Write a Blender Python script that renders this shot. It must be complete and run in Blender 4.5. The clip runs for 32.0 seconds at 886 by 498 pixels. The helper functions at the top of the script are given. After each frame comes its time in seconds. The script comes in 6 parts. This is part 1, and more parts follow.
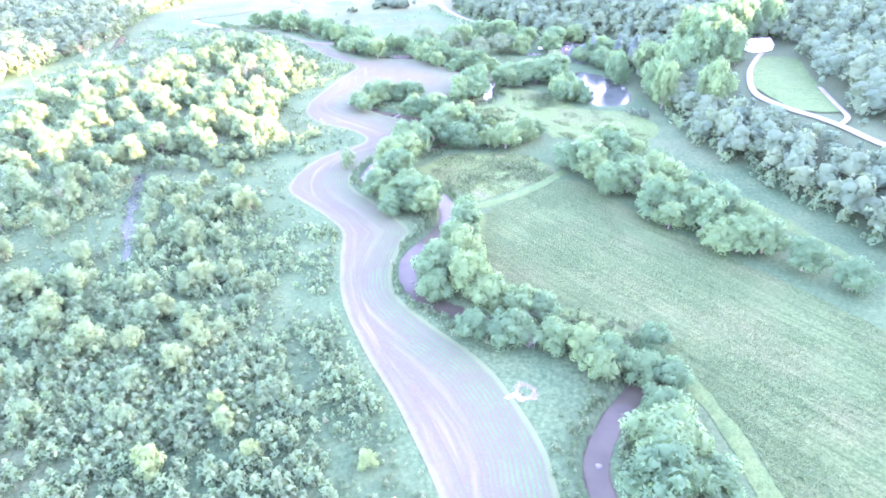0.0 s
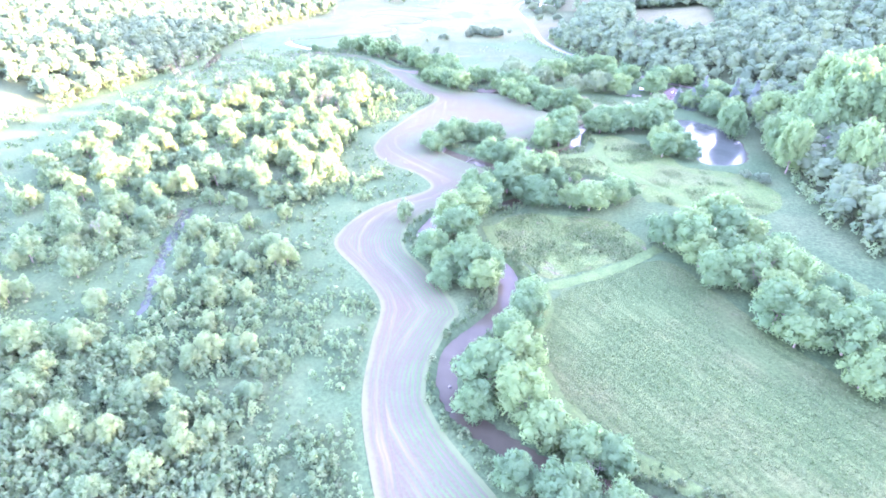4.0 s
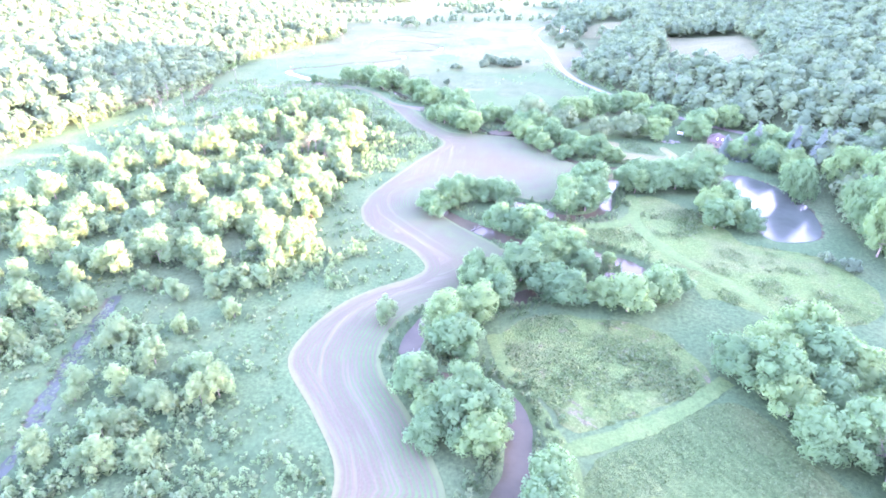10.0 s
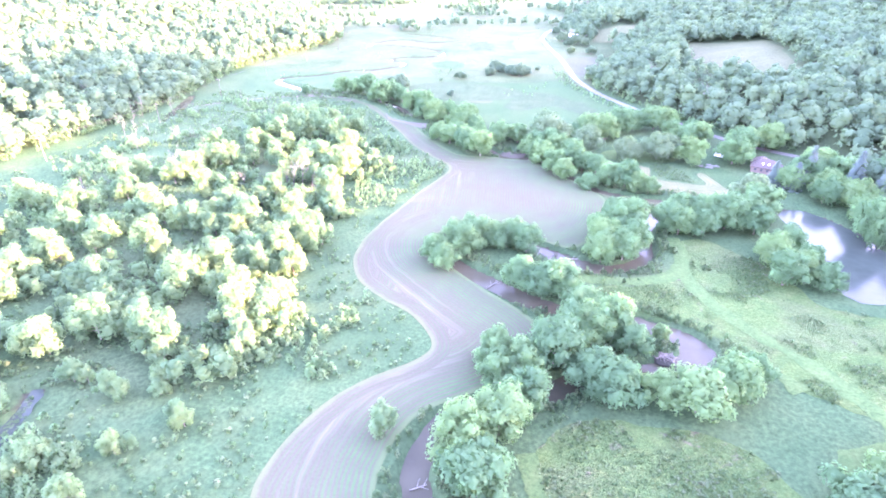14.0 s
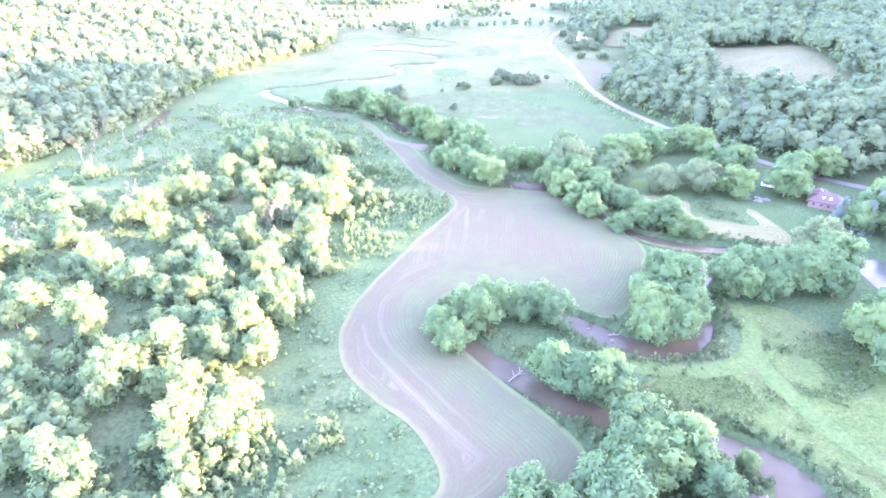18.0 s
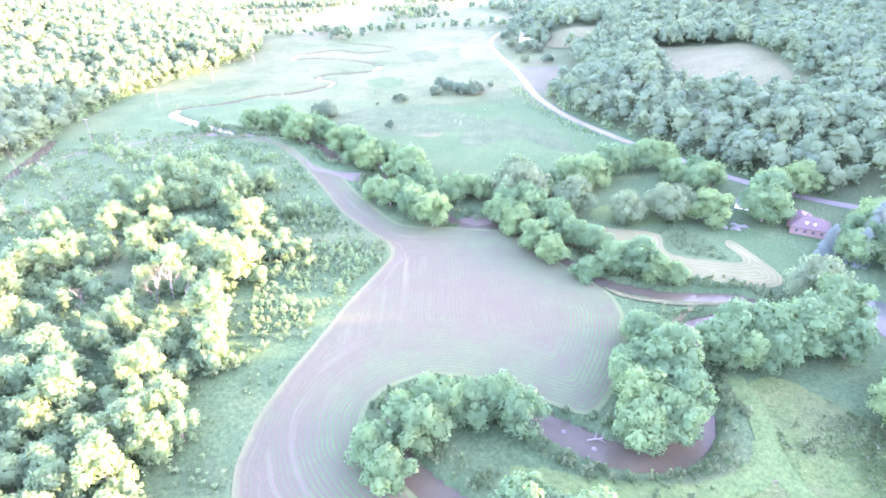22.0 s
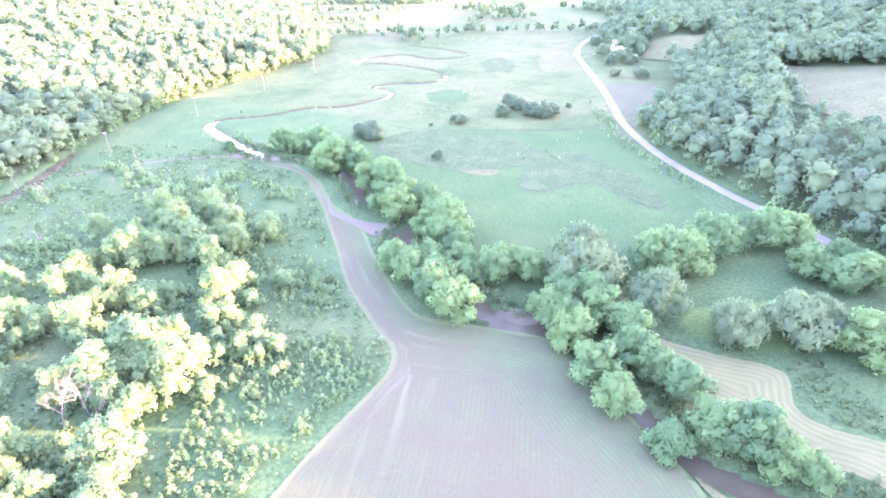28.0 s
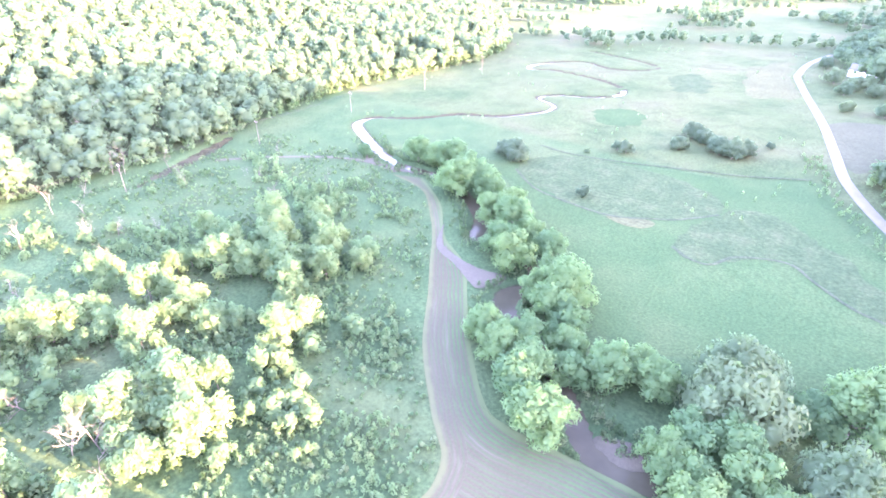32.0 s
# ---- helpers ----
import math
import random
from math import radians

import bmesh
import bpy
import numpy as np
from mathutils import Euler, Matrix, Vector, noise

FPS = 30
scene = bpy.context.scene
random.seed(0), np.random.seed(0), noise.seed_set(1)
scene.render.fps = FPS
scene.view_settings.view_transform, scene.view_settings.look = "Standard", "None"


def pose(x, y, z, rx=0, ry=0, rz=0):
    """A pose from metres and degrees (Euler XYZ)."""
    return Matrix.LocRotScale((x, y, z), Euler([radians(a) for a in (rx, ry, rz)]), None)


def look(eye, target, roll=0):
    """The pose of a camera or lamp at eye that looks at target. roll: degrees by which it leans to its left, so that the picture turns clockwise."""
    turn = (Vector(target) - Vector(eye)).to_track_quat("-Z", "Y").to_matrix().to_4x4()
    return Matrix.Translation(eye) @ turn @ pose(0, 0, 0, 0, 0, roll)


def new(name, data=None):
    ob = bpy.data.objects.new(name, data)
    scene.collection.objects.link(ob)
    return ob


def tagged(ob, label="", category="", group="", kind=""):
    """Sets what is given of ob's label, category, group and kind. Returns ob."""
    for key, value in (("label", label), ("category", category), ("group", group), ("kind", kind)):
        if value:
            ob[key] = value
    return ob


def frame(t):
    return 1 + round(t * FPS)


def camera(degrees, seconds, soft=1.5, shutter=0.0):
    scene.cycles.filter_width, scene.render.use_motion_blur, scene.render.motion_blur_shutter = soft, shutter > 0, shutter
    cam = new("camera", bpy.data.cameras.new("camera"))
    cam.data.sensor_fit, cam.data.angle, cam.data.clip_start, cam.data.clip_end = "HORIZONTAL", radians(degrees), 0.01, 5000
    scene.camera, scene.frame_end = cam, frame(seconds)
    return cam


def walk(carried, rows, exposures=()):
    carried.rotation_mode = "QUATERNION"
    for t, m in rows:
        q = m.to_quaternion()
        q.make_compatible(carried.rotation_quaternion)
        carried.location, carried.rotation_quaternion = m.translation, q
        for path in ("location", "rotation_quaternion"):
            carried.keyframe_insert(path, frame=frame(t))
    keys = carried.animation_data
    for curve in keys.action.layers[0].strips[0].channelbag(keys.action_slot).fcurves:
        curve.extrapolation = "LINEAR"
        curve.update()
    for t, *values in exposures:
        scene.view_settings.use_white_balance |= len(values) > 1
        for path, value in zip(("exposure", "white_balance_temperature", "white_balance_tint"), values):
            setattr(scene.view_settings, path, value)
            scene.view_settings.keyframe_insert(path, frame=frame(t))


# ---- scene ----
cam = camera(78.1, 32.0, soft=1.75)
METRES, EYE = 270.6, 80.0
ROWS = [
    (0.0, 0.0, 0.0, 0.0, -0.36, -32.86, 0.56),
    (0.5, 0.0035, 0.0138, 0.0001, 1.57, -32.86, 0.44),
    (1.0, 0.0069, 0.0279, 0.0001, 2.74, -32.86, 0.39),
    (1.5, 0.0091, 0.0416, -0.0007, 3.77, -32.77, 0.33),
    (2.0, 0.0113, 0.0558, -0.0009, 4.09, -32.75, 0.32),
    (2.5, 0.0128, 0.0699, -0.0012, 4.67, -32.71, 0.28),
    (3.0, 0.0142, 0.0842, -0.0014, 6.34, -32.61, 0.21),
    (3.5, 0.0155, 0.0984, -0.0018, 8.77, -31.77, 0.12),
    (5.5, 0.0169, 0.1537, -0.0027, 10.31, -28.97, 0.15),
    (6.0, 0.017, 0.1673, -0.003, 9.49, -28.92, 0.21),
    (6.5, 0.0169, 0.1808, -0.0034, 9.02, -28.88, 0.23),
    (7.0, 0.0168, 0.1943, -0.0037, 8.78, -28.87, 0.24),
    (7.5, 0.0162, 0.2081, -0.0038, 8.67, -28.86, 0.22),
    (8.0, 0.0154, 0.2223, -0.004, 8.61, -28.85, 0.26),
    (8.5, 0.0139, 0.2369, -0.0043, 8.53, -28.85, 0.25),
    (9.0, 0.0118, 0.2514, -0.0046, 8.52, -28.84, 0.22),
    (9.5, 0.0098, 0.2664, -0.0049, 11.38, -28.88, 0.1),
    (10.0, 0.0071, 0.2816, -0.0052, 11.65, -28.88, 0.09),
    (10.5, 0.0036, 0.2968, -0.0055, 11.71, -28.88, 0.09),
    (11.0, -0.0005, 0.3119, -0.0061, 11.69, -28.86, 0.1),
    (11.5, -0.0048, 0.3272, -0.0066, 11.65, -28.86, 0.13),
    (12.0, -0.0093, 0.3426, -0.0069, 11.62, -28.86, 0.15),
    (12.5, -0.0139, 0.3581, -0.0071, 11.58, -28.87, 0.16),
    (13.0, -0.0186, 0.3738, -0.0075, 11.59, -28.87, 0.19),
    (13.5, -0.0234, 0.3897, -0.0077, 11.56, -28.87, 0.19),
    (14.0, -0.0281, 0.4059, -0.0079, 11.55, -28.88, 0.22),
    (14.5, -0.0327, 0.4222, -0.0081, 11.56, -28.89, 0.24),
    (16.5, -0.0506, 0.487, -0.0082, 11.65, -28.98, 0.26),
    (17.0, -0.0551, 0.5032, -0.0084, 11.61, -29.0, 0.28),
    (17.5, -0.059, 0.5193, -0.0084, 11.5, -29.02, 0.32),
    (18.0, -0.0624, 0.5353, -0.0084, 11.3, -29.05, 0.38),
    (18.5, -0.0654, 0.5513, -0.0086, 10.91, -29.04, 0.44),
    (19.0, -0.0675, 0.5675, -0.0089, 10.49, -29.07, 0.53),
    (19.5, -0.0681, 0.5836, -0.0091, 8.64, -29.07, 0.73),
    (20.0, -0.0693, 0.5997, -0.0094, 4.94, -29.07, 0.91),
    (20.5, -0.0694, 0.6158, -0.0094, 3.26, -29.1, 1.03),
    (21.0, -0.0687, 0.6319, -0.0096, 2.64, -29.13, 1.06),
    (21.5, -0.0675, 0.6476, -0.0095, 4.74, -29.18, 0.99),
    (22.0, -0.066, 0.6637, -0.0095, 5.48, -29.26, 0.98),
    (22.5, -0.0647, 0.6797, -0.0096, 7.04, -29.31, 0.93),
    (23.0, -0.0631, 0.6958, -0.0096, 8.38, -29.37, 0.89),
    (23.5, -0.0615, 0.7119, -0.0096, 9.21, -29.4, 0.9),
    (24.0, -0.06, 0.728, -0.0098, 9.6, -29.43, 0.93),
    (24.5, -0.0586, 0.7441, -0.01, 10.01, -29.45, 0.94),
    (25.0, -0.057, 0.7603, -0.01, 11.19, -29.49, 0.91),
    (25.5, -0.0553, 0.7757, -0.0099, 10.58, -29.53, 0.97),
    (27.5, -0.0495, 0.8414, -0.0094, 14.06, -29.58, 0.95),
    (28.0, -0.0478, 0.858, -0.0097, 14.69, -29.59, 0.96),
    (28.5, -0.0465, 0.8747, -0.0099, 16.18, -29.61, 0.9),
    (29.0, -0.0451, 0.8913, -0.01, 18.0, -29.63, 0.86),
    (29.5, -0.0441, 0.9078, -0.0102, 19.91, -29.64, 0.82),
    (30.0, -0.0434, 0.9241, -0.0104, 22.25, -29.65, 0.75),
    (30.5, -0.0433, 0.94, -0.0105, 24.85, -29.66, 0.67),
    (31.0, -0.0439, 0.9558, -0.0105, 27.5, -29.71, 0.56),
    (31.5, -0.045, 0.9713, -0.0105, 30.52, -29.74, 0.48),
    (32.0, -0.0468, 0.9866, -0.0107, 34.19, -29.8, 0.38),
]
walk(cam, [(t, pose(METRES * x, METRES * y, EYE + METRES * z, 90 + pitch, roll, yaw)) for t, x, y, z, yaw, pitch, roll in ROWS],
     exposures=[(0.0, 6.35, 6120, 76), (14.0, 6.28, 6240, 73), (32.0, 6.08, 6430, 67)])

# world and sun: low sun over the eastern ridge, clear sky
SUN_EL, SUN_AZ = 8.0, 10.0
world = bpy.data.worlds.new("sky")
scene.world = world
world.use_nodes = True
wt = world.node_tree
sky = wt.nodes.new("ShaderNodeTexSky")
sky.sky_type, sky.sun_disc = "NISHITA", False
sky.sun_elevation, sky.sun_rotation = radians(SUN_EL), radians(90 - SUN_AZ)
wt.nodes["Background"].inputs[1].default_value = 0.15
wt.links.new(sky.outputs[0], wt.nodes["Background"].inputs[0])
to_sun = Vector((math.cos(radians(SUN_EL)) * math.cos(radians(SUN_AZ)), math.cos(radians(SUN_EL)) * math.sin(radians(SUN_AZ)), math.sin(radians(SUN_EL))))
sun = new("sun", bpy.data.lights.new("sun", "SUN"))
sun.data.energy, sun.data.angle, sun.data.color = 2.3, radians(0.5), (1.0, 0.74, 0.35)
sun.matrix_world = look(to_sun * 900, (0, 0, 0))

# ---------------------------------------------------------------- materials


def ramp(nt, value, stops):
    n = nt.nodes.new("ShaderNodeValToRGB")
    e = n.color_ramp.elements
    while len(e) < len(stops):
        e.new(0.5)
    for el, (p, c) in zip(e, stops):
        el.position, el.color = p, (*c, 1)
    nt.links.new(value, n.inputs[0])
    return n.outputs[0]


def noisy(nt, scale, detail=4.0, rough=0.6, vector=None, distort=0.0):
    n = nt.nodes.new("ShaderNodeTexNoise")
    n.inputs["Scale"].default_value, n.inputs["Detail"].default_value = scale, detail
    n.inputs["Roughness"].default_value, n.inputs["Distortion"].default_value = rough, distort
    if vector is None:
        vector = nt.nodes.new("ShaderNodeNewGeometry").outputs["Position"]
    nt.links.new(vector, n.inputs["Vector"])
    return n.outputs["Fac"]


def blend(nt, fac, a, b, mode="MIX"):
    n = nt.nodes.new("ShaderNodeMix")
    n.data_type, n.blend_type = "RGBA", mode
    for sock, v in ((n.inputs[0], fac), (n.inputs[6], a), (n.inputs[7], b)):
        if hasattr(v, "is_linked"):
            nt.links.new(v, sock)
        elif isinstance(v, tuple):
            sock.default_value = (*v, 1)
        else:
            sock.default_value = v
    return n.outputs[2]


def calc(nt, op, a, b=0.0, c=0.0):
    n = nt.nodes.new("ShaderNodeMath")
    n.operation = op
    for sock, v in zip(n.inputs, (a, b, c)):
        if hasattr(v, "is_linked"):
            nt.links.new(v, sock)
        else:
            sock.default_value = v
    return n.outputs[0]


def step(nt, v, lo, hi):
    n = nt.nodes.new("ShaderNodeMapRange")
    n.interpolation_type = "SMOOTHSTEP"
    n.inputs["From Min"].default_value, n.inputs["From Max"].default_value = lo, hi
    nt.links.new(v, n.inputs["Value"])
    return n.outputs[0]


def material(name, rough=0.8, spec=0.2, metal=0.0):
    m = bpy.data.materials.new(name)
    m.use_nodes = True
    p = m.node_tree.nodes["Principled BSDF"]
    p.inputs["Roughness"].default_value, p.inputs["Specular IOR Level"].default_value, p.inputs["Metallic"].default_value = rough, spec, metal
    return m, m.node_tree, p


def bump(nt, p, height, strength=0.5, dist=0.1):
    n = nt.nodes.new("ShaderNodeBump")
    n.inputs["Strength"].default_value, n.inputs["Distance"].default_value = strength, dist
    nt.links.new(height, n.inputs["Height"])
    nt.links.new(n.outputs[0], p.inputs["Normal"])


def attribute(nt, name):
    n = nt.nodes.new("ShaderNodeAttribute")
    n.attribute_name = name
    return n.outputs["Fac"]


def leaf_material(name, dark, mid, light, thin=0.35, joined=False):
    """Foliage: colour varies leaf by leaf, tree by tree and in patches; light passes through the leaves."""
    m, nt, p = material(name, 0.7, 0.08)
    geo = nt.nodes.new("ShaderNodeNewGeometry")
    each = attribute(nt, "tone") if joined else nt.nodes.new("ShaderNodeObjectInfo").outputs["Random"]
    v = calc(nt, "ADD", calc(nt, "MULTIPLY", geo.outputs["Random Per Island"], 0.22), calc(nt, "MULTIPLY", each, 0.78))
    v = calc(nt, "ADD", v, calc(nt, "MULTIPLY", calc(nt, "SUBTRACT", noisy(nt, 0.35, 2), 0.5), 0.5))
    col = ramp(nt, v, [(0.05, dark), (0.5, mid), (0.95, light)])
    nt.links.new(col, p.inputs["Base Color"])
    tr = nt.nodes.new("ShaderNodeBsdfTranslucent")
    nt.links.new(blend(nt, 0.7, col, (0.86, 1.0, 0.62), "MULTIPLY"), tr.inputs[0])
    mix = nt.nodes.new("ShaderNodeMixShader")
    mix.inputs[0].default_value = thin
    out = nt.nodes["Material Output"]
    nt.links.new(p.outputs[0], mix.inputs[1])
    nt.links.new(tr.outputs[0], mix.inputs[2])
    nt.links.new(mix.outputs[0], out.inputs[0])
    return m


LEAF = leaf_material("leaves_green", (0.066, 0.148, 0.075), (0.086, 0.18, 0.086), (0.118, 0.215, 0.09), 0.6)
# greyer than LEAF: distance haze mixed into the colour of far trees and bushes
LEAF_HAZED = leaf_material("leaves_hazed_green", (0.075, 0.132, 0.085), (0.092, 0.152, 0.096), (0.115, 0.175, 0.102), 0.6)
LEAF_WILLOW = leaf_material("leaves_willow", (0.08, 0.142, 0.082), (0.098, 0.166, 0.092), (0.122, 0.19, 0.102), 0.6)
LEAF_SCRUB = leaf_material("leaves_scrub", (0.082, 0.164, 0.088), (0.11, 0.197, 0.098), (0.155, 0.235, 0.103), 0.6)
LEAF_SPRUCE = leaf_material("needles_spruce", (0.07, 0.115, 0.10), (0.09, 0.14, 0.115), (0.115, 0.165, 0.12), 0.4)
LEAF_LIME = leaf_material("leaves_lime", (0.11, 0.19, 0.08), (0.135, 0.22, 0.085), (0.16, 0.25, 0.09), 0.55)
# woodland leaves: slightly greyed too, standing in for haze over the hills
LEAF_WOOD = leaf_material("leaves_woodland", (0.07, 0.13, 0.08), (0.086, 0.15, 0.087), (0.108, 0.172, 0.09), 0.6, joined=True)
LEAF_YOUNG = leaf_material("leaves_young", (0.068, 0.138, 0.072), (0.09, 0.166, 0.08), (0.122, 0.198, 0.086), 0.6, joined=True)
LEAF_SHRUB = leaf_material("leaves_shrub", (0.092, 0.178, 0.095), (0.116, 0.205, 0.108), (0.144, 0.228, 0.118), 0.65, joined=True)
LEAF_TUFT = leaf_material("leaves_tufts", (0.042, 0.088, 0.036), (0.056, 0.106, 0.046), (0.098, 0.132, 0.08), 0.55, joined=True)
LEAF_WEED = leaf_material("leaves_weed", (0.052, 0.11, 0.052), (0.072, 0.135, 0.064), (0.115, 0.162, 0.09), 0.55, joined=True)


def bark_material(name, a, b):
    m, nt, p = material(name, 0.85, 0.2)
    tc = nt.nodes.new("ShaderNodeTexCoord").outputs["Object"]
    f = noisy(nt, 3.0, 5, 0.7, tc)
    nt.links.new(ramp(nt, f, [(0.3, a), (0.7, b)]), p.inputs["Base Color"])
    bump(nt, p, f, 0.6, 0.05)
    return m


BARK = bark_material("bark", (0.10, 0.085, 0.07), (0.20, 0.18, 0.15))
BARK_DEAD = bark_material("dead_wood", (0.09, 0.085, 0.072), (0.16, 0.15, 0.13))


def ground_material():
    m, nt, p = material("valley_grass", 0.95, 0.03)
    big, mid, fine = noisy(nt, 0.012, 4, 0.55), noisy(nt, 0.07, 5, 0.65), noisy(nt, 1.1, 6, 0.75)
    c = ramp(nt, mid, [(0.3, (0.023, 0.052, 0.024)), (0.5, (0.029, 0.059, 0.027)), (0.72, (0.04, 0.068, 0.031))])
    pale = step(nt, big, 0.48, 0.66)
    c = blend(nt, calc(nt, "MULTIPLY", pale, 0.35), c, (0.066, 0.079, 0.04))
    # dry pasture farther up the valley, with tan and brown stretches
    tan = ramp(nt, noisy(nt, 0.018, 5, 0.6), [(0.34, (0.029, 0.053, 0.024)), (0.46, (0.039, 0.06, 0.028)), (0.56, (0.049, 0.065, 0.032)), (0.7, (0.058, 0.063, 0.037))])
    tan = blend(nt, 0.8, tan, ramp(nt, noisy(nt, 0.07, 5, 0.7, distort=0.8), [(0.36, (0.74, 0.82, 0.82)), (0.5, (1, 1, 1)), (0.66, (1.2, 1.12, 1.08))]), "MULTIPLY")
    c = blend(nt, calc(nt, "MULTIPLY", attribute(nt, "pasture"), 0.9), c, tan)
    c = blend(nt, 1.0, c, ramp(nt, fine, [(0.3, (0.55, 0.6, 0.55)), (0.5, (1, 1, 1)), (0.72, (1.5, 1.45, 1.35))]), "MULTIPLY")
    # bare mud on the river banks
    mud = calc(nt, "MULTIPLY", attribute(nt, "mud"), 1.0)
    edge = step(nt, calc(nt, "ADD", mud, calc(nt, "MULTIPLY", noisy(nt, 0.5, 4), 0.5)), 0.75, 0.95)
    c = blend(nt, edge, c, ramp(nt, fine, [(0.3, (0.024, 0.024, 0.016)), (0.7, (0.043, 0.041, 0.028))]))
    # leaf litter under the woods
    c = blend(nt, attribute(nt, "wooded"), c, ramp(nt, fine, [(0.3, (0.026, 0.045, 0.022)), (0.7, (0.046, 0.07, 0.034))]))
    nt.links.new(c, p.inputs["Base Color"])
    bump(nt, p, noisy(nt, 0.9, 6, 0.75), 0.8, 0.35)
    return m


def turf_material(name, cols, scale=0.08, fine_scale=1.2, relief=0.25):
    m, nt, p = material(name, 0.95, 0.03)
    a, b = noisy(nt, scale, 5, 0.65), noisy(nt, fine_scale, 6, 0.75)
    c = ramp(nt, a, [(0.28, cols[0]), (0.5, cols[1]), (0.72, cols[2])])
    c = blend(nt, 1.0, c, ramp(nt, b, [(0.3, (0.6, 0.64, 0.6)), (0.5, (1, 1, 1)), (0.72, (1.45, 1.4, 1.3))]), "MULTIPLY")
    nt.links.new(c, p.inputs["Base Color"])
    bump(nt, p, b, 0.9, relief)
    return m


def meadow_material():
    """Tall weedy hay meadow with faint old swath lines and pale seed heads."""
    m, nt, p = material("tall_meadow", 0.95, 0.03)
    turn = nt.nodes.new("ShaderNodeMapping")
    nt.links.new(nt.nodes.new("ShaderNodeNewGeometry").outputs["Position"], turn.inputs[0])
    turn.vector_type = "TEXTURE"
    turn.inputs["Rotation"].default_value, turn.inputs["Scale"].default_value = (0, 0, radians(SWATH)), (22.0, 1.1, 1.0)
    swath, a, b = noisy(nt, 0.9, 4, 0.6, turn.outputs[0]), noisy(nt, 0.05, 5, 0.6), noisy(nt, 1.3, 6, 0.8)
    c = ramp(nt, a, [(0.3, (0.026, 0.056, 0.022)), (0.5, (0.032, 0.063, 0.025)), (0.66, (0.043, 0.068, 0.029)), (0.76, (0.056, 0.06, 0.036))])
    c = blend(nt, 0.8, c, ramp(nt, swath, [(0.35, (0.72, 0.78, 0.74)), (0.65, (1.42, 1.22, 1.24))]), "MULTIPLY")
    c = blend(nt, 1.0, c, ramp(nt, b, [(0.3, (0.5, 0.56, 0.52)), (0.5, (1, 1, 1)), (0.7, (1.65, 1.5, 1.5))]), "MULTIPLY")
    nt.links.new(c, p.inputs["Base Color"])
    bump(nt, p, b, 1.0, 0.45)
    return m


def rough_material(name):
    """Uncut rough meadow: patches of bright grass, coarse dark weeds, dry stalks and bare tan ground."""
    m, nt, p = material(name, 0.95, 0.03)
    a, b, f = noisy(nt, 0.055, 4, 0.6, distort=0.6), noisy(nt, 0.33, 5, 0.7), noisy(nt, 1.5, 6, 0.8)
    c = ramp(nt, b, [(0.3, (0.033, 0.068, 0.026)), (0.48, (0.042, 0.08, 0.028)), (0.6, (0.053, 0.086, 0.031)), (0.75, (0.064, 0.089, 0.036))])
    c = blend(nt, calc(nt, "MULTIPLY", step(nt, a, 0.46, 0.66), 0.4), c, (0.06, 0.073, 0.038))
    dry = step(nt, calc(nt, "ADD", noisy(nt, 0.075, 5, 0.7, distort=1.0), calc(nt, "MULTIPLY", calc(nt, "SUBTRACT", b, 0.5), 0.4)), 0.6, 0.68)
    c = blend(nt, calc(nt, "MULTIPLY", dry, 0.8), c, ramp(nt, f, [(0.3, (0.058, 0.058, 0.042)), (0.7, (0.092, 0.082, 0.062))]))
    c = blend(nt, 1.0, c, ramp(nt, f, [(0.3, (0.5, 0.56, 0.52)), (0.5, (1, 1, 1)), (0.7, (1.6, 1.5, 1.45))]), "MULTIPLY")
    nt.links.new(c, p.inputs["Base Color"])
    bump(nt, p, calc(nt, "ADD", b, f), 1.0, 0.5)
    return m


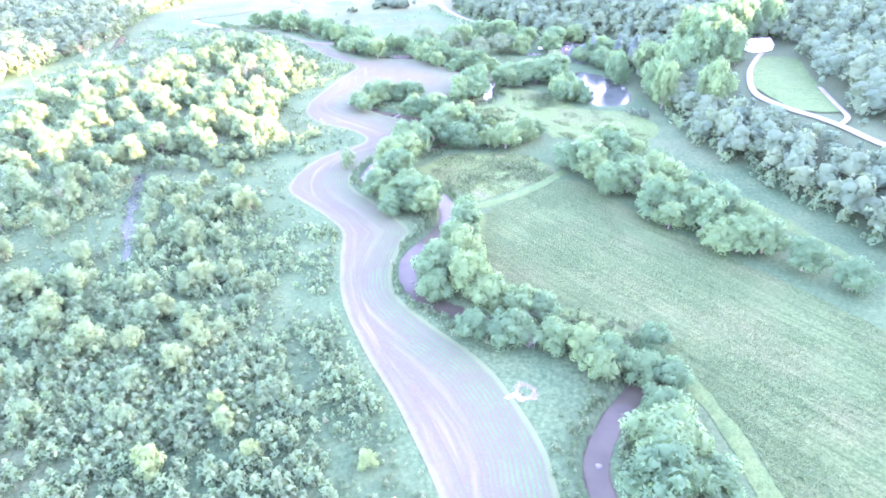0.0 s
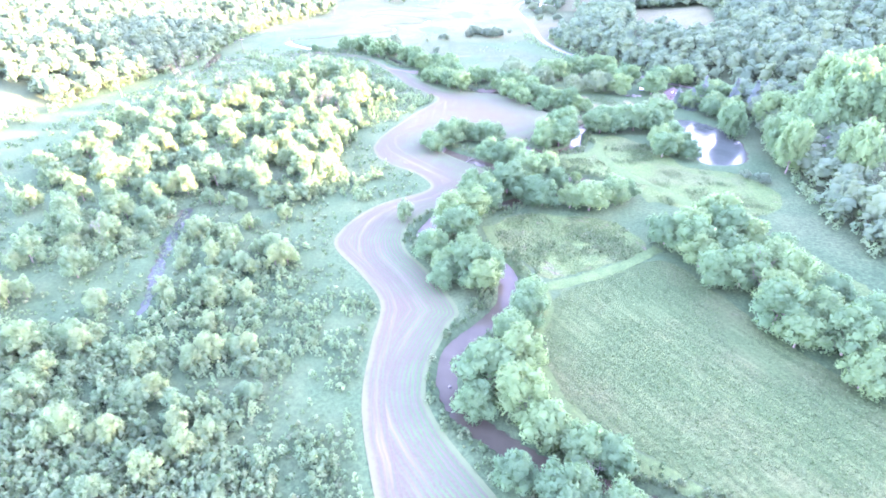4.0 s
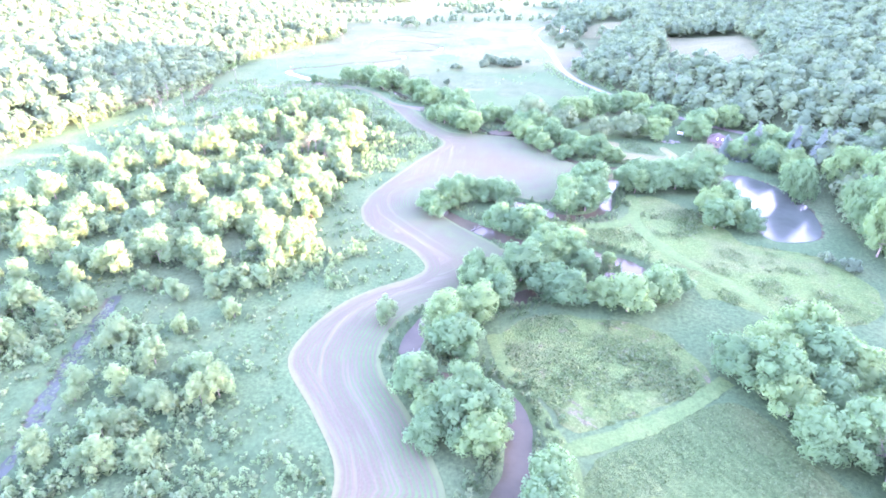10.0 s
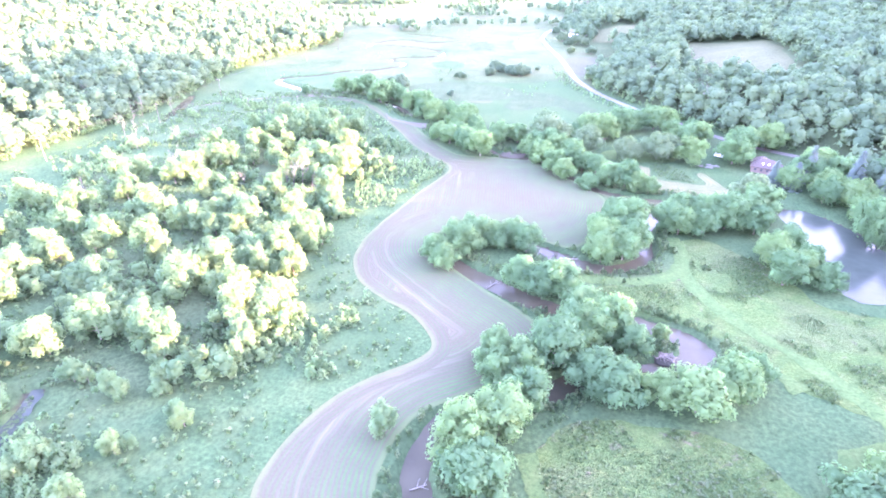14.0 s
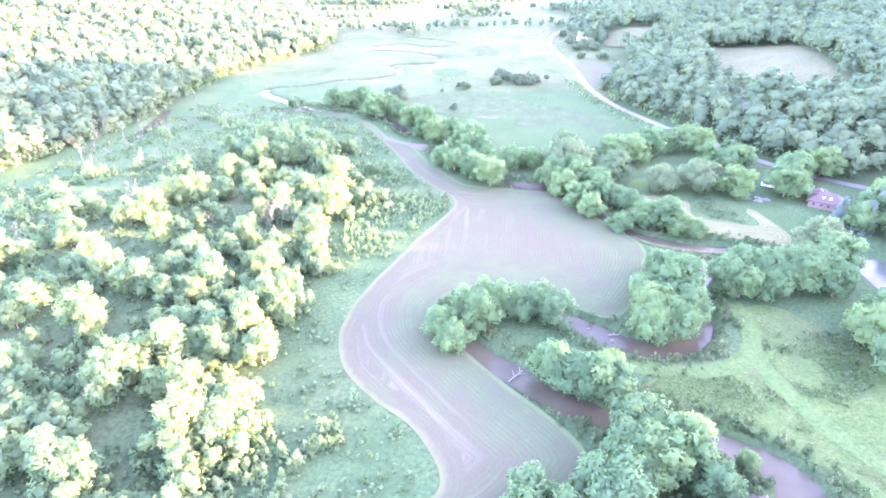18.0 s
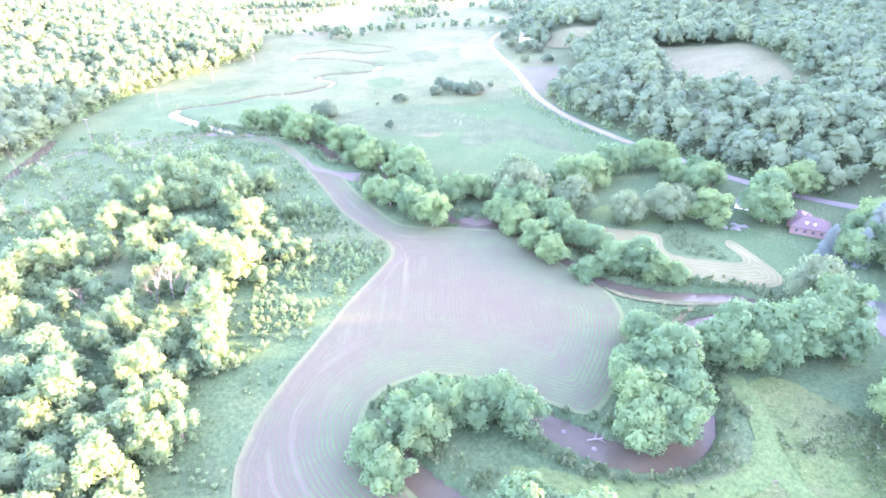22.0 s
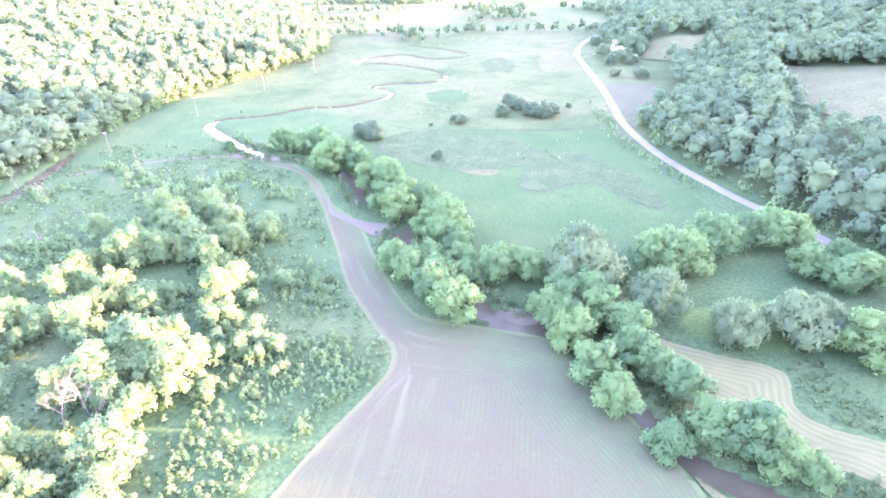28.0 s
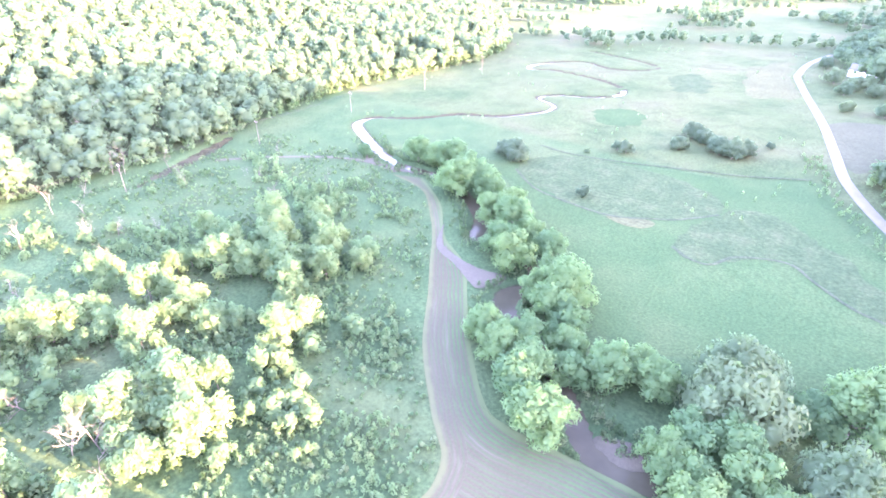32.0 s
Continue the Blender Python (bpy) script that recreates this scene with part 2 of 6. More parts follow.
def field_material():
    """Young row crop on pale bare soil; the rows run along the field's edges."""
    m, nt, p = material("row_crop_soil", 0.95, 0.03)
    dr, dl = attribute(nt, "from_east"), attribute(nt, "from_west")
    # headlands follow the edges, the rows between them run straight
    split = nt.nodes.new("ShaderNodeSeparateXYZ")
    nt.links.new(nt.nodes.new("ShaderNodeNewGeometry").outputs["Position"], split.inputs[0])
    head, inner = step(nt, dl, 4.4, 4.6), step(nt, dr, 17.9, 18.1)
    straight = calc(nt, "ADD", split.outputs[0], calc(nt, "MULTIPLY", split.outputs[1], 0.1))
    d = calc(nt, "ADD", calc(nt, "MULTIPLY", straight, inner), calc(nt, "MULTIPLY", dr, calc(nt, "SUBTRACT", 1.0, inner)))
    d = calc(nt, "ADD", calc(nt, "MULTIPLY", d, head), calc(nt, "MULTIPLY", dl, calc(nt, "SUBTRACT", 1.0, head)))
    d = calc(nt, "ADD", d, calc(nt, "MULTIPLY", noisy(nt, 0.12, 3), 1.2))
    row = calc(nt, "PINGPONG", calc(nt, "DIVIDE", d, 0.48), 1.0)
    xyz = nt.nodes.new("ShaderNodeCombineXYZ")
    nt.links.new(calc(nt, "MULTIPLY", d, 0.42), xyz.inputs[0])
    nt.links.new(calc(nt, "MULTIPLY", attribute(nt, "along"), 0.022), xyz.inputs[1])
    streak = noisy(nt, 1.0, 5, 0.6, xyz.outputs[0])
    a, b, f = noisy(nt, 0.035, 4, 0.6), noisy(nt, 0.16, 5, 0.7), noisy(nt, 2.2, 5, 0.75)
    soil = ramp(nt, f, [(0.3, (0.043, 0.041, 0.028)), (0.7, (0.056, 0.053, 0.037))])
    worn = calc(nt, "MULTIPLY", step(nt, dl, 15.0, 5.0), 0.55)
    soil = blend(nt, calc(nt, "MULTIPLY", step(nt, streak, 0.48, 0.72), calc(nt, "ADD", worn, 0.14)), soil, (0.084, 0.078, 0.058))
    soil = blend(nt, calc(nt, "MULTIPLY", step(nt, streak, 0.46, 0.3), 0.35), soil, (0.055, 0.052, 0.041))
    green = ramp(nt, b, [(0.3, (0.027, 0.058, 0.026)), (0.7, (0.038, 0.07, 0.03))])
    # the crop stands thicker along the eastern edge and in the damp hollows
    share = calc(nt, "DIVIDE", dr, calc(nt, "ADD", calc(nt, "ADD", dr, dl), 0.1))
    lush = step(nt, calc(nt, "ADD", calc(nt, "MAXIMUM", dr, calc(nt, "MULTIPLY", share, 34.0)), calc(nt, "MULTIPLY", calc(nt, "SUBTRACT", a, 0.5), 32.0)), 23.0, 5.0)
    thick = calc(nt, "ADD", calc(nt, "MULTIPLY", lush, 0.55), calc(nt, "MULTIPLY", step(nt, a, 0.45, 0.68), 0.22))
    thick = calc(nt, "MULTIPLY", calc(nt, "ADD", thick, 0.34), ramp(nt, b, [(0.34, (0.45, 0.45, 0.45)), (0.6, (1.1, 1.1, 1.1))]))
    cover = calc(nt, "MULTIPLY", calc(nt, "ADD", calc(nt, "MULTIPLY", step(nt, calc(nt, "ADD", row, calc(nt, "MULTIPLY", calc(nt, "SUBTRACT", f, 0.5), 0.9)), 0.3, 0.7), 1.1), 0.1), thick)
    c = blend(nt, cover, soil, green)
    # grassy margins, straw-coloured on the west
    wobble = calc(nt, "MULTIPLY", calc(nt, "SUBTRACT", b, 0.5), 2.2)
    c = blend(nt, step(nt, calc(nt, "ADD", dr, wobble), 1.6, 0.3), c, (0.05, 0.074, 0.034))
    c = blend(nt, calc(nt, "MULTIPLY", step(nt, calc(nt, "ADD", dl, calc(nt, "MULTIPLY", wobble, 1.5)), 1.7, 0.2), 0.8), c, (0.062, 0.074, 0.036))
    nt.links.new(c, p.inputs["Base Color"])
    bump(nt, p, calc(nt, "ADD", calc(nt, "MULTIPLY", row, 0.3), f), 0.5, 0.1)
    return m


def hay_material():
    """Mown hay lying in swaths that follow the plot's outline."""
    m, nt, p = material("cut_hay", 0.95, 0.03)
    wob = calc(nt, "MULTIPLY", noisy(nt, 0.3, 3), 0.9)
    row = calc(nt, "PINGPONG", calc(nt, "DIVIDE", calc(nt, "ADD", attribute(nt, "rim"), wob), 0.7), 1.0)
    f, b = noisy(nt, 1.6, 6, 0.75), noisy(nt, 0.12, 4, 0.6)
    c = ramp(nt, calc(nt, "ADD", row, calc(nt, "MULTIPLY", calc(nt, "SUBTRACT", f, 0.5), 0.9)), [(0.25, (0.06, 0.076, 0.037)), (0.8, (0.079, 0.085, 0.047))])
    c = blend(nt, 0.6, c, ramp(nt, b, [(0.3, (0.7, 0.78, 0.7)), (0.7, (1.12, 1.08, 1.05))]), "MULTIPLY")
    nt.links.new(c, p.inputs["Base Color"])
    bump(nt, p, calc(nt, "ADD", row, f), 0.6, 0.15)
    return m


def gravel_material(name, a, b, scale=2.0):
    m, nt, p = material(name, 0.9, 0.2)
    f = noisy(nt, scale, 6, 0.75)
    c = ramp(nt, f, [(0.3, a), (0.7, b)])
    c = blend(nt, 0.5, c, ramp(nt, noisy(nt, 0.2, 3), [(0.3, (0.75, 0.74, 0.72)), (0.7, (1.1, 1.1, 1.1))]), "MULTIPLY")
    nt.links.new(c, p.inputs["Base Color"])
    bump(nt, p, f, 0.5, 0.05)
    return m


def water_material(name, tint, rough, wave, spec=0.5):
    m, nt, p = material(name, rough, spec)
    c = ramp(nt, noisy(nt, 0.12, 4), [(0.3, tint), (0.75, tuple(v * 1.5 for v in tint))])
    nt.links.new(c, p.inputs["Base Color"])
    p.inputs["IOR"].default_value = 1.33
    bump(nt, p, noisy(nt, 1.4, 3, 0.5), wave, 0.05)
    return m


def plain_material(name, a, b, rough=0.7, scale=1.5, metal=0.0):
    m, nt, p = material(name, rough, 0.3, metal)
    f = noisy(nt, scale, 5, 0.7)
    nt.links.new(ramp(nt, f, [(0.3, a), (0.7, b)]), p.inputs["Base Color"])
    bump(nt, p, f, 0.3, 0.02)
    return m


GROUND = ground_material()
FIELD = field_material()
SWATH = -50.0
WEEDS = meadow_material()
ROUGH = rough_material("rough_meadow")
MOWN = turf_material("mown_grass", [(0.03, 0.064, 0.024), (0.039, 0.073, 0.027), (0.05, 0.08, 0.031)], 0.25, 1.5, 0.2)
LUSH = turf_material("lush_pasture", [(0.021, 0.05, 0.022), (0.026, 0.055, 0.024), (0.034, 0.06, 0.027)], 0.05, 1.5, 0.14)
HAY = hay_material()
STUBBLE = turf_material("upland_stubble", [(0.043, 0.055, 0.029), (0.051, 0.062, 0.032), (0.061, 0.069, 0.037)], 0.06, 0.8, 0.15)
TILLED = turf_material("tilled_soil", [(0.039, 0.049, 0.03), (0.045, 0.054, 0.033), (0.053, 0.06, 0.038)], 0.05, 1.2, 0.1)
SEDGE = turf_material("marsh_sedge", [(0.024, 0.046, 0.023), (0.03, 0.053, 0.026), (0.042, 0.06, 0.032)], 0.12, 0.8, 0.45)
SEDGE_DARK = turf_material("creek_sedge", [(0.026, 0.04, 0.026), (0.034, 0.05, 0.03), (0.045, 0.058, 0.038)], 0.1, 0.9, 0.3)
GRAVEL = gravel_material("pale_gravel", (0.072, 0.073, 0.062), (0.1, 0.1, 0.087))
SAND = gravel_material("river_sand", (0.042, 0.042, 0.03), (0.066, 0.063, 0.047))
ASH = gravel_material("ash_and_bare_earth", (0.045, 0.054, 0.042), (0.092, 0.092, 0.078), 1.4)
WATER = water_material("river_water", (0.034, 0.034, 0.022), 0.12, 0.05, 0.14)
POND = water_material("pond_water", (0.024, 0.034, 0.026), 0.16, 0.12, 0.08)
ROOF_RED = plain_material("red_roof", (0.036, 0.028, 0.024), (0.052, 0.039, 0.033))
ROOF_GREY = plain_material("grey_roof", (0.055, 0.058, 0.052), (0.082, 0.085, 0.078), 0.6)
SIDING = plain_material("white_siding", (0.70, 0.70, 0.68), (0.80, 0.80, 0.78))
SIDING_BROWN = plain_material("brown_siding", (0.08, 0.06, 0.05), (0.12, 0.09, 0.075))
PANE = plain_material("window_pane", (0.03, 0.035, 0.04), (0.05, 0.055, 0.06), 0.1)
DOORPAINT = plain_material("door_paint", (0.25, 0.16, 0.10), (0.32, 0.22, 0.14))
POLEWOOD = plain_material("pole_wood", (0.08, 0.07, 0.06), (0.13, 0.115, 0.10), 0.85, 4.0)
WIRE = plain_material("wire_cover", (0.04, 0.04, 0.04), (0.07, 0.07, 0.07), 0.8, 4.0)
RUBBLE = plain_material("pale_debris", (0.06, 0.066, 0.054), (0.13, 0.138, 0.118), 0.8, 2.0)
STONE = plain_material("dark_rock", (0.05, 0.053, 0.042), (0.1, 0.1, 0.085), 0.8, 3.0)
MUD = plain_material("dark_mud", (0.022, 0.024, 0.017), (0.036, 0.037, 0.026), 0.85, 2.0)

# ---------------------------------------------------------------- shape helpers
rng = np.random.default_rng(7)


def spline(points, n=8):
    """A smooth curve (Catmull-Rom) through control points of any width, n samples a span."""
    p = np.array(points, float)
    p = np.vstack([2 * p[0] - p[1], p, 2 * p[-1] - p[-2]])
    t = np.linspace(0, 1, n, endpoint=False)[:, None]
    out = []
    for a, b, c, d in zip(p[:-3], p[1:-2], p[2:-1], p[3:]):
        out.append(0.5 * (2 * b + (c - a) * t + (2 * a - 5 * b + 4 * c - d) * t**2 + (3 * b - a - 3 * c + d) * t**3))
    return np.vstack(out + [p[-2:-1]])


def closed(points, n=6):
    p = list(points)
    s = spline([p[-1], *p, p[0], p[1]], n)
    return s[n:-n - 1]


def away(pts, line):
    """Distance from points to a polyline, and the third column of the line there."""
    best, val = np.full(len(pts), 1e9), np.zeros(len(pts))
    for a, b in zip(line[:-1], line[1:]):
        ab = b[:2] - a[:2]
        t = np.clip(((pts - a[:2]) @ ab) / max(ab @ ab, 1e-9), 0, 1)
        d = np.linalg.norm(pts - a[:2] - t[:, None] * ab, axis=1)
        hit = d < best
        best[hit] = d[hit]
        if line.shape[1] > 2:
            val[hit] = (a[2] + t * (b[2] - a[2]))[hit]
    return best, val


def within(pts, poly):
    """Which points lie inside a closed outline."""
    x, y = pts[:, 0], pts[:, 1]
    inside = np.zeros(len(pts), bool)
    for (x0, y0), (x1, y1) in zip(poly, np.roll(poly, -1, 0)):
        cut = (y0 > y) != (y1 > y)
        inside ^= cut & (x < (x1 - x0) * (y - y0) / (y1 - y0 + 1e-12) + x0)
    return inside


def smooth(v, lo, hi):
    t = np.clip((v - lo) / (hi - lo), 0, 1)
    return t * t * (3 - 2 * t)


def mesh_of(name, verts, faces, mat, shade=True, attrs=None, normals=None):
    """A mesh from arrays; all faces have the same number of corners."""
    verts, faces = np.asarray(verts, np.float32), np.asarray(faces, np.int32)
    me = bpy.data.meshes.new(name)
    k = faces.shape[1]
    me.vertices.add(len(verts))
    me.vertices.foreach_set("co", verts.ravel())
    me.loops.add(faces.size)
    me.loops.foreach_set("vertex_index", faces.ravel())
    me.polygons.add(len(faces))
    me.polygons.foreach_set("loop_start", np.arange(0, faces.size, k, dtype=np.int32))
    me.polygons.foreach_set("use_smooth", np.full(len(faces), shade))
    for key, values in (attrs or {}).items():
        me.attributes.new(key, "FLOAT", "POINT").data.foreach_set("value", np.asarray(values, np.float32))
    me.update(calc_edges=True)
    me.validate()
    if normals is not None:
        me.attributes.new("custom_normal", "FLOAT_VECTOR", "POINT").data.foreach_set("vector", np.asarray(normals, np.float32).ravel())
    me.materials.append(mat)
    return me


def put(name, me, parent=None, label="", m=None):
    ob = new(name, me)
    if parent is not None:
        ob.parent = parent
    if m is not None:
        ob.matrix_basis = m
    return tagged(ob, label)


def part(name, bm, mat, parent, label=""):
    """Link a bmesh as one mesh object under a thing or a part."""
    me = bpy.data.meshes.new(name)
    bm.to_mesh(me)
    bm.free()
    me.materials.append(mat)
    return put(name, me, parent, label)


def box(x0, y0, z0, x1, y1, z1, bevel=0.0):
    bm = bmesh.new()
    bmesh.ops.create_cube(bm, size=1.0, matrix=Matrix.LocRotScale(((x0 + x1) / 2, (y0 + y1) / 2, (z0 + z1) / 2), None, (x1 - x0, y1 - y0, z1 - z0)))
    if bevel:
        bmesh.ops.bevel(bm, geom=bm.edges[:], offset=bevel, segments=1, affect="EDGES")
    return bm


# ---------------------------------------------------------------- the plan
RIVER_SOUTH = [(38, -50, 2.2), (33, -15, 2.2), (28, 18, 2.2), (25, 51, 2.1), (26, 59, 2.1), (31, 67, 1.9), (37, 74, 1.8), (40, 81, 1.6), (34, 87.5, 1.6), (26, 90, 1.6), (19, 92, 1.8),
               (12, 93.5, 1.9), (3, 98, 2.2), (-5, 104, 2.2), (-9, 112, 2.0), (-9, 121, 1.8), (-3, 131, 1.8), (1, 139, 2.1), (1, 147, 2.1), (0.5, 154, 1.9),
               (-4, 160, 1.9), (-10, 161, 1.9), (-18, 162, 2.3), (-24, 167, 2.2), (-25, 175, 2.2), (-21, 186, 2.2), (-13, 190, 2.1), (-4, 194, 2.1)]
RIVER_MIDDLE = [(-4, 194, 2.3), (3, 200, 2.2), (14, 204, 2.5), (23, 206.5, 3.5), (28.5, 212, 3.7), (26, 218, 3.0), (20, 221, 2.3), (13, 224, 2.0), (5, 224, 2.0),
                (-2, 224.5, 2.3), (-10, 227, 2.9), (-18, 232, 2.9), (-26, 237, 2.6), (-33, 244, 2.0), (-35, 252, 1.8), (-29, 258, 1.8), (-20, 259.5, 1.9), (-9, 254.5, 2.6),
                (-1, 250, 2.9), (6, 247, 2.6), (14, 247.5, 2.3), (21, 254, 2.1), (23, 264, 1.9), (24, 274, 1.9), (28, 284, 2.8), (35, 288, 2.6), (41, 291, 1.8)]
RIVER_UPPER = [(41, 291, 1.4), (46, 294.5, 1.8), (43, 298, 2.0), (36, 298, 2.2), (27, 297.8, 2.1), (20, 299.5, 2.2), (11, 303, 2.2), (5, 310.5, 1.9), (-1, 318, 1.8), (-9, 328, 1.9),
               (-16, 334, 2.3), (-23, 332.5, 2.5), (-29.5, 335.5, 2.2), (-35, 342, 2.0), (-43, 351, 1.9), (-52, 357, 2.2), (-60, 362, 2.7), (-63, 369, 2.9), (-59.5, 375, 2.5),
               (-62, 383, 2.3), (-69, 388, 2.1), (-78, 390, 2.1), (-85, 391, 2.3), (-90, 401, 2.3), (-101, 412, 2.1), (-115, 421, 2.0), (-128, 424, 2.0), (-142, 424.5, 2.3)]
RIVER_FAR = [(-142, 424.5, 1.9), (-152, 429, 1.9), (-161, 434, 1.9), (-179, 446, 2.0), (-192, 457, 1.9), (-191, 468, 0.75), (-172, 479, 0.75), (-158, 496, 0.75), (-141, 503, 0.75),
             (-130, 516, 0.75), (-124, 528, 0.75), (-128, 539, 0.75), (-140, 547, 0.75), (-133, 558, 0.75), (-113, 565, 0.75), (-104, 578, 0.75), (-108, 592, 0.75), (-127, 606, 0.75),
             (-158, 616, 0.75), (-178, 614, 0.75), (-181, 627, 0.75), (-170, 645, 0.75), (-154, 654, 0.75), (-131, 640, 0.75), (-113, 645, 0.75), (-107, 662, 0.75), (-129, 679, 0.75), (-165, 694, 0.75)]
river = np.vstack([spline(r, 6) for r in (RIVER_SOUTH, RIVER_MIDDLE, RIVER_UPPER, RIVER_FAR)])
slough = spline([(-104.5, 175, 0.8), (-103, 168, 1.6), (-100.5, 160, 1.2), (-97.5, 152, 1.9), (-95, 145, 1.3), (-91.5, 137, 1.9), (-88, 130, 1.1), (-85, 121, 0.7)], 6)
ditch = spline([(-225, 409, 1.4), (-220, 397, 2.4), (-214, 380, 2.6), (-210, 365, 1.6), (-206, 352, 0.8)], 6)
pond_line = closed([(69, 295), (78, 298), (88, 284), (91, 268), (88, 250), (82, 243.5), (72, 242), (69, 250), (72, 262), (70, 278)])

WEST_BASE = [(-300, -250), (100, -240), (297, -232), (345, -226), (400, -228), (430, -234), (498, -243), (548, -234), (612, -220), (650, -224), (697, -240), (781, -290), (900, -380), (1200, -520), (6000, -900)]
EAST_BASE = [(-300, 150), (0, 135), (119, 118), (160, 106), (190, 97), (240, 98), (300, 104), (345, 104), (366, 88), (386, 68), (406, 54), (426, 39), (460, 20), (500, 12), (560, 38), (620, 34), (680, 6), (740, -12), (820, 0), (1000, 30), (6000, 500)]
# height of the eastern ridge line, from south to north
RIDGE = [(-600, 105), (236, 105), (258, 55), (275, 51.5), (345, 52), (372, 57), (400, 61), (428, 64), (440, 98), (450, 124), (510, 129), (531, 126), (549, 119), (568, 110), (576, 99), (594, 85), (645, 84), (671, 91), (722, 97), (816, 103), (900, 76), (1300, 50), (6000, 50)]


def rise(x, y):
    """Height of the land without the river's bed."""
    wx, wy = np.array(WEST_BASE).T[1], np.array(WEST_BASE).T[0]
    ex, ey = np.array(EAST_BASE).T[1], np.array(EAST_BASE).T[0]
    dw, de = np.interp(y, wy, wx) - x, x - np.interp(y, ey, ex)
    west = 4.0 * smooth(dw, 0, 30) + 0.12 * np.maximum(dw - 8, 0) + 0.0006 * np.maximum(dw, 0) ** 2
    west = 105 * (1 - np.exp(-west / 105))
    top = np.interp(y - 0.05 * (x - 350), np.array(RIDGE).T[0], np.array(RIDGE).T[1])
    slope = 13 * smooth(de, 0, 48) + 0.16 * np.maximum(de - 60, 0)
    east = np.where(de > 0, slope + (top - 12 - slope) * smooth(x, 190, 350), 0)
    far = 70 * smooth(y, 1250, 1900)
    wave = 0.25 * np.sin(x * 0.031 + 1.3) * np.sin(y * 0.027) + 0.1 * np.sin(x * 0.11) * np.sin(y * 0.09 + 2)
    return west + np.maximum(east, 0) + far + wave * np.clip((dw < 0) & (de < 0), 0, 1)


def lines(dense0, dense1, fine, lo, hi):
    a = list(np.arange(dense0, dense1 + 1e-6, fine))
    s, v = fine, dense1
    while v < hi:
        s *= 1.07
        v += s
        a.append(v)
    s, v = fine, dense0
    while v > lo:
        s *= 1.07
        v -= s
        a.insert(0, v)
    return np.array(a)


gx, gy = np.concatenate([lines(-228, -107, 2.4, -4500, -107)[:-1], lines(-105, 95, 1.5, -105, 4500)]), np.concatenate([lines(-50, 432, 1.5, -4000, 433)[:-2], lines(433, 700, 2.4, 700, 4600)[1:]])
gy = np.unique(gy[np.r_[True, np.diff(gy) > 0.3]])
GX, GY = np.meshgrid(gx, gy)
flat = np.stack([GX.ravel(), GY.ravel()], 1)
height = rise(flat[:, 0], flat[:, 1])
mud = np.zeros(len(flat))


def carve(line, deep, bank):
    lo, hi = line[:, :2].min(0) - 12, line[:, :2].max(0) + 12
    near = np.where((flat > lo).all(1) & (flat < hi).all(1))[0]
    d, w = away(flat[near], line)
    cut = 1 - smooth(d, w - 0.45 * bank, w + 0.55 * bank)
    height[near] -= deep * cut
    mud[near] = np.maximum(mud[near], 0.9 * (1 - smooth(d, w + 0.2 * bank - 0.7, w + bank * 0.75 - 0.4)))


split = int(np.argmax(river[:, 1] > 430))
carve(river[:split + 4], 2.0, 2.0)
carve(river[split:], 2.0, 4.6)
carve(slough, 1.6, 1.8)
carve(ditch, 1.4, 2.0)
pn = np.where((flat > (60, 234)).all(1) & (flat < (100, 306)).all(1))[0]
pd, _ = away(flat[pn], np.vstack([pond_line, pond_line[:1]]))
pd = np.where(within(flat[pn], pond_line), -pd, pd)
height[pn] = np.where(pd < 4, np.minimum(height[pn], height[pn] * 0 + 0.15 + np.maximum(pd, 0) * 0.3), height[pn])
height[pn] -= 2.0 * (1 - smooth(pd, -2.5, 0.8))
mud[pn] = np.maximum(mud[pn], 0.8 * (1 - smooth(pd, 0.2, 1.2)))

dwood_w = np.interp(flat[:, 1], *np.array(WEST_BASE).T) - flat[:, 0]
dwood_e = flat[:, 0] - np.interp(flat[:, 1], *np.array(EAST_BASE).T)
wooded = np.maximum(smooth(dwood_w, 2, 9), smooth(dwood_e, 2, 9))
pasture = smooth(flat[:, 1] + 0.12 * flat[:, 0], 468, 476) * (1 - wooded)
nx, ny = len(gx), len(gy)
ii = (np.arange(ny - 1)[:, None] * nx + np.arange(nx - 1)[None, :]).ravel()
quads = np.stack([ii, ii + 1, ii + nx + 1, ii + nx], 1)
ground = put("ground", mesh_of("ground", np.column_stack([flat, height]), quads, GROUND, attrs={"mud": mud, "wooded": wooded, "pasture": pasture}))
tagged(ground, "green grassy valley floor between wooded hills", "ground", kind="structure")


def land(x, y):
    """Height of the built ground."""
    x, y = np.atleast_1d(np.asarray(x, float)), np.atleast_1d(np.asarray(y, float))
    i, j = np.clip(np.searchsorted(gx, x) - 1, 0, nx - 2), np.clip(np.searchsorted(gy, y) - 1, 0, ny - 2)
    u, v = (x - gx[i]) / (gx[i + 1] - gx[i]), (y - gy[j]) / (gy[j + 1] - gy[j])
    h = height.reshape(ny, nx)
    return (h[j, i] * (1 - u) + h[j, i + 1] * u) * (1 - v) + (h[j + 1, i] * (1 - u) + h[j + 1, i + 1] * u) * v


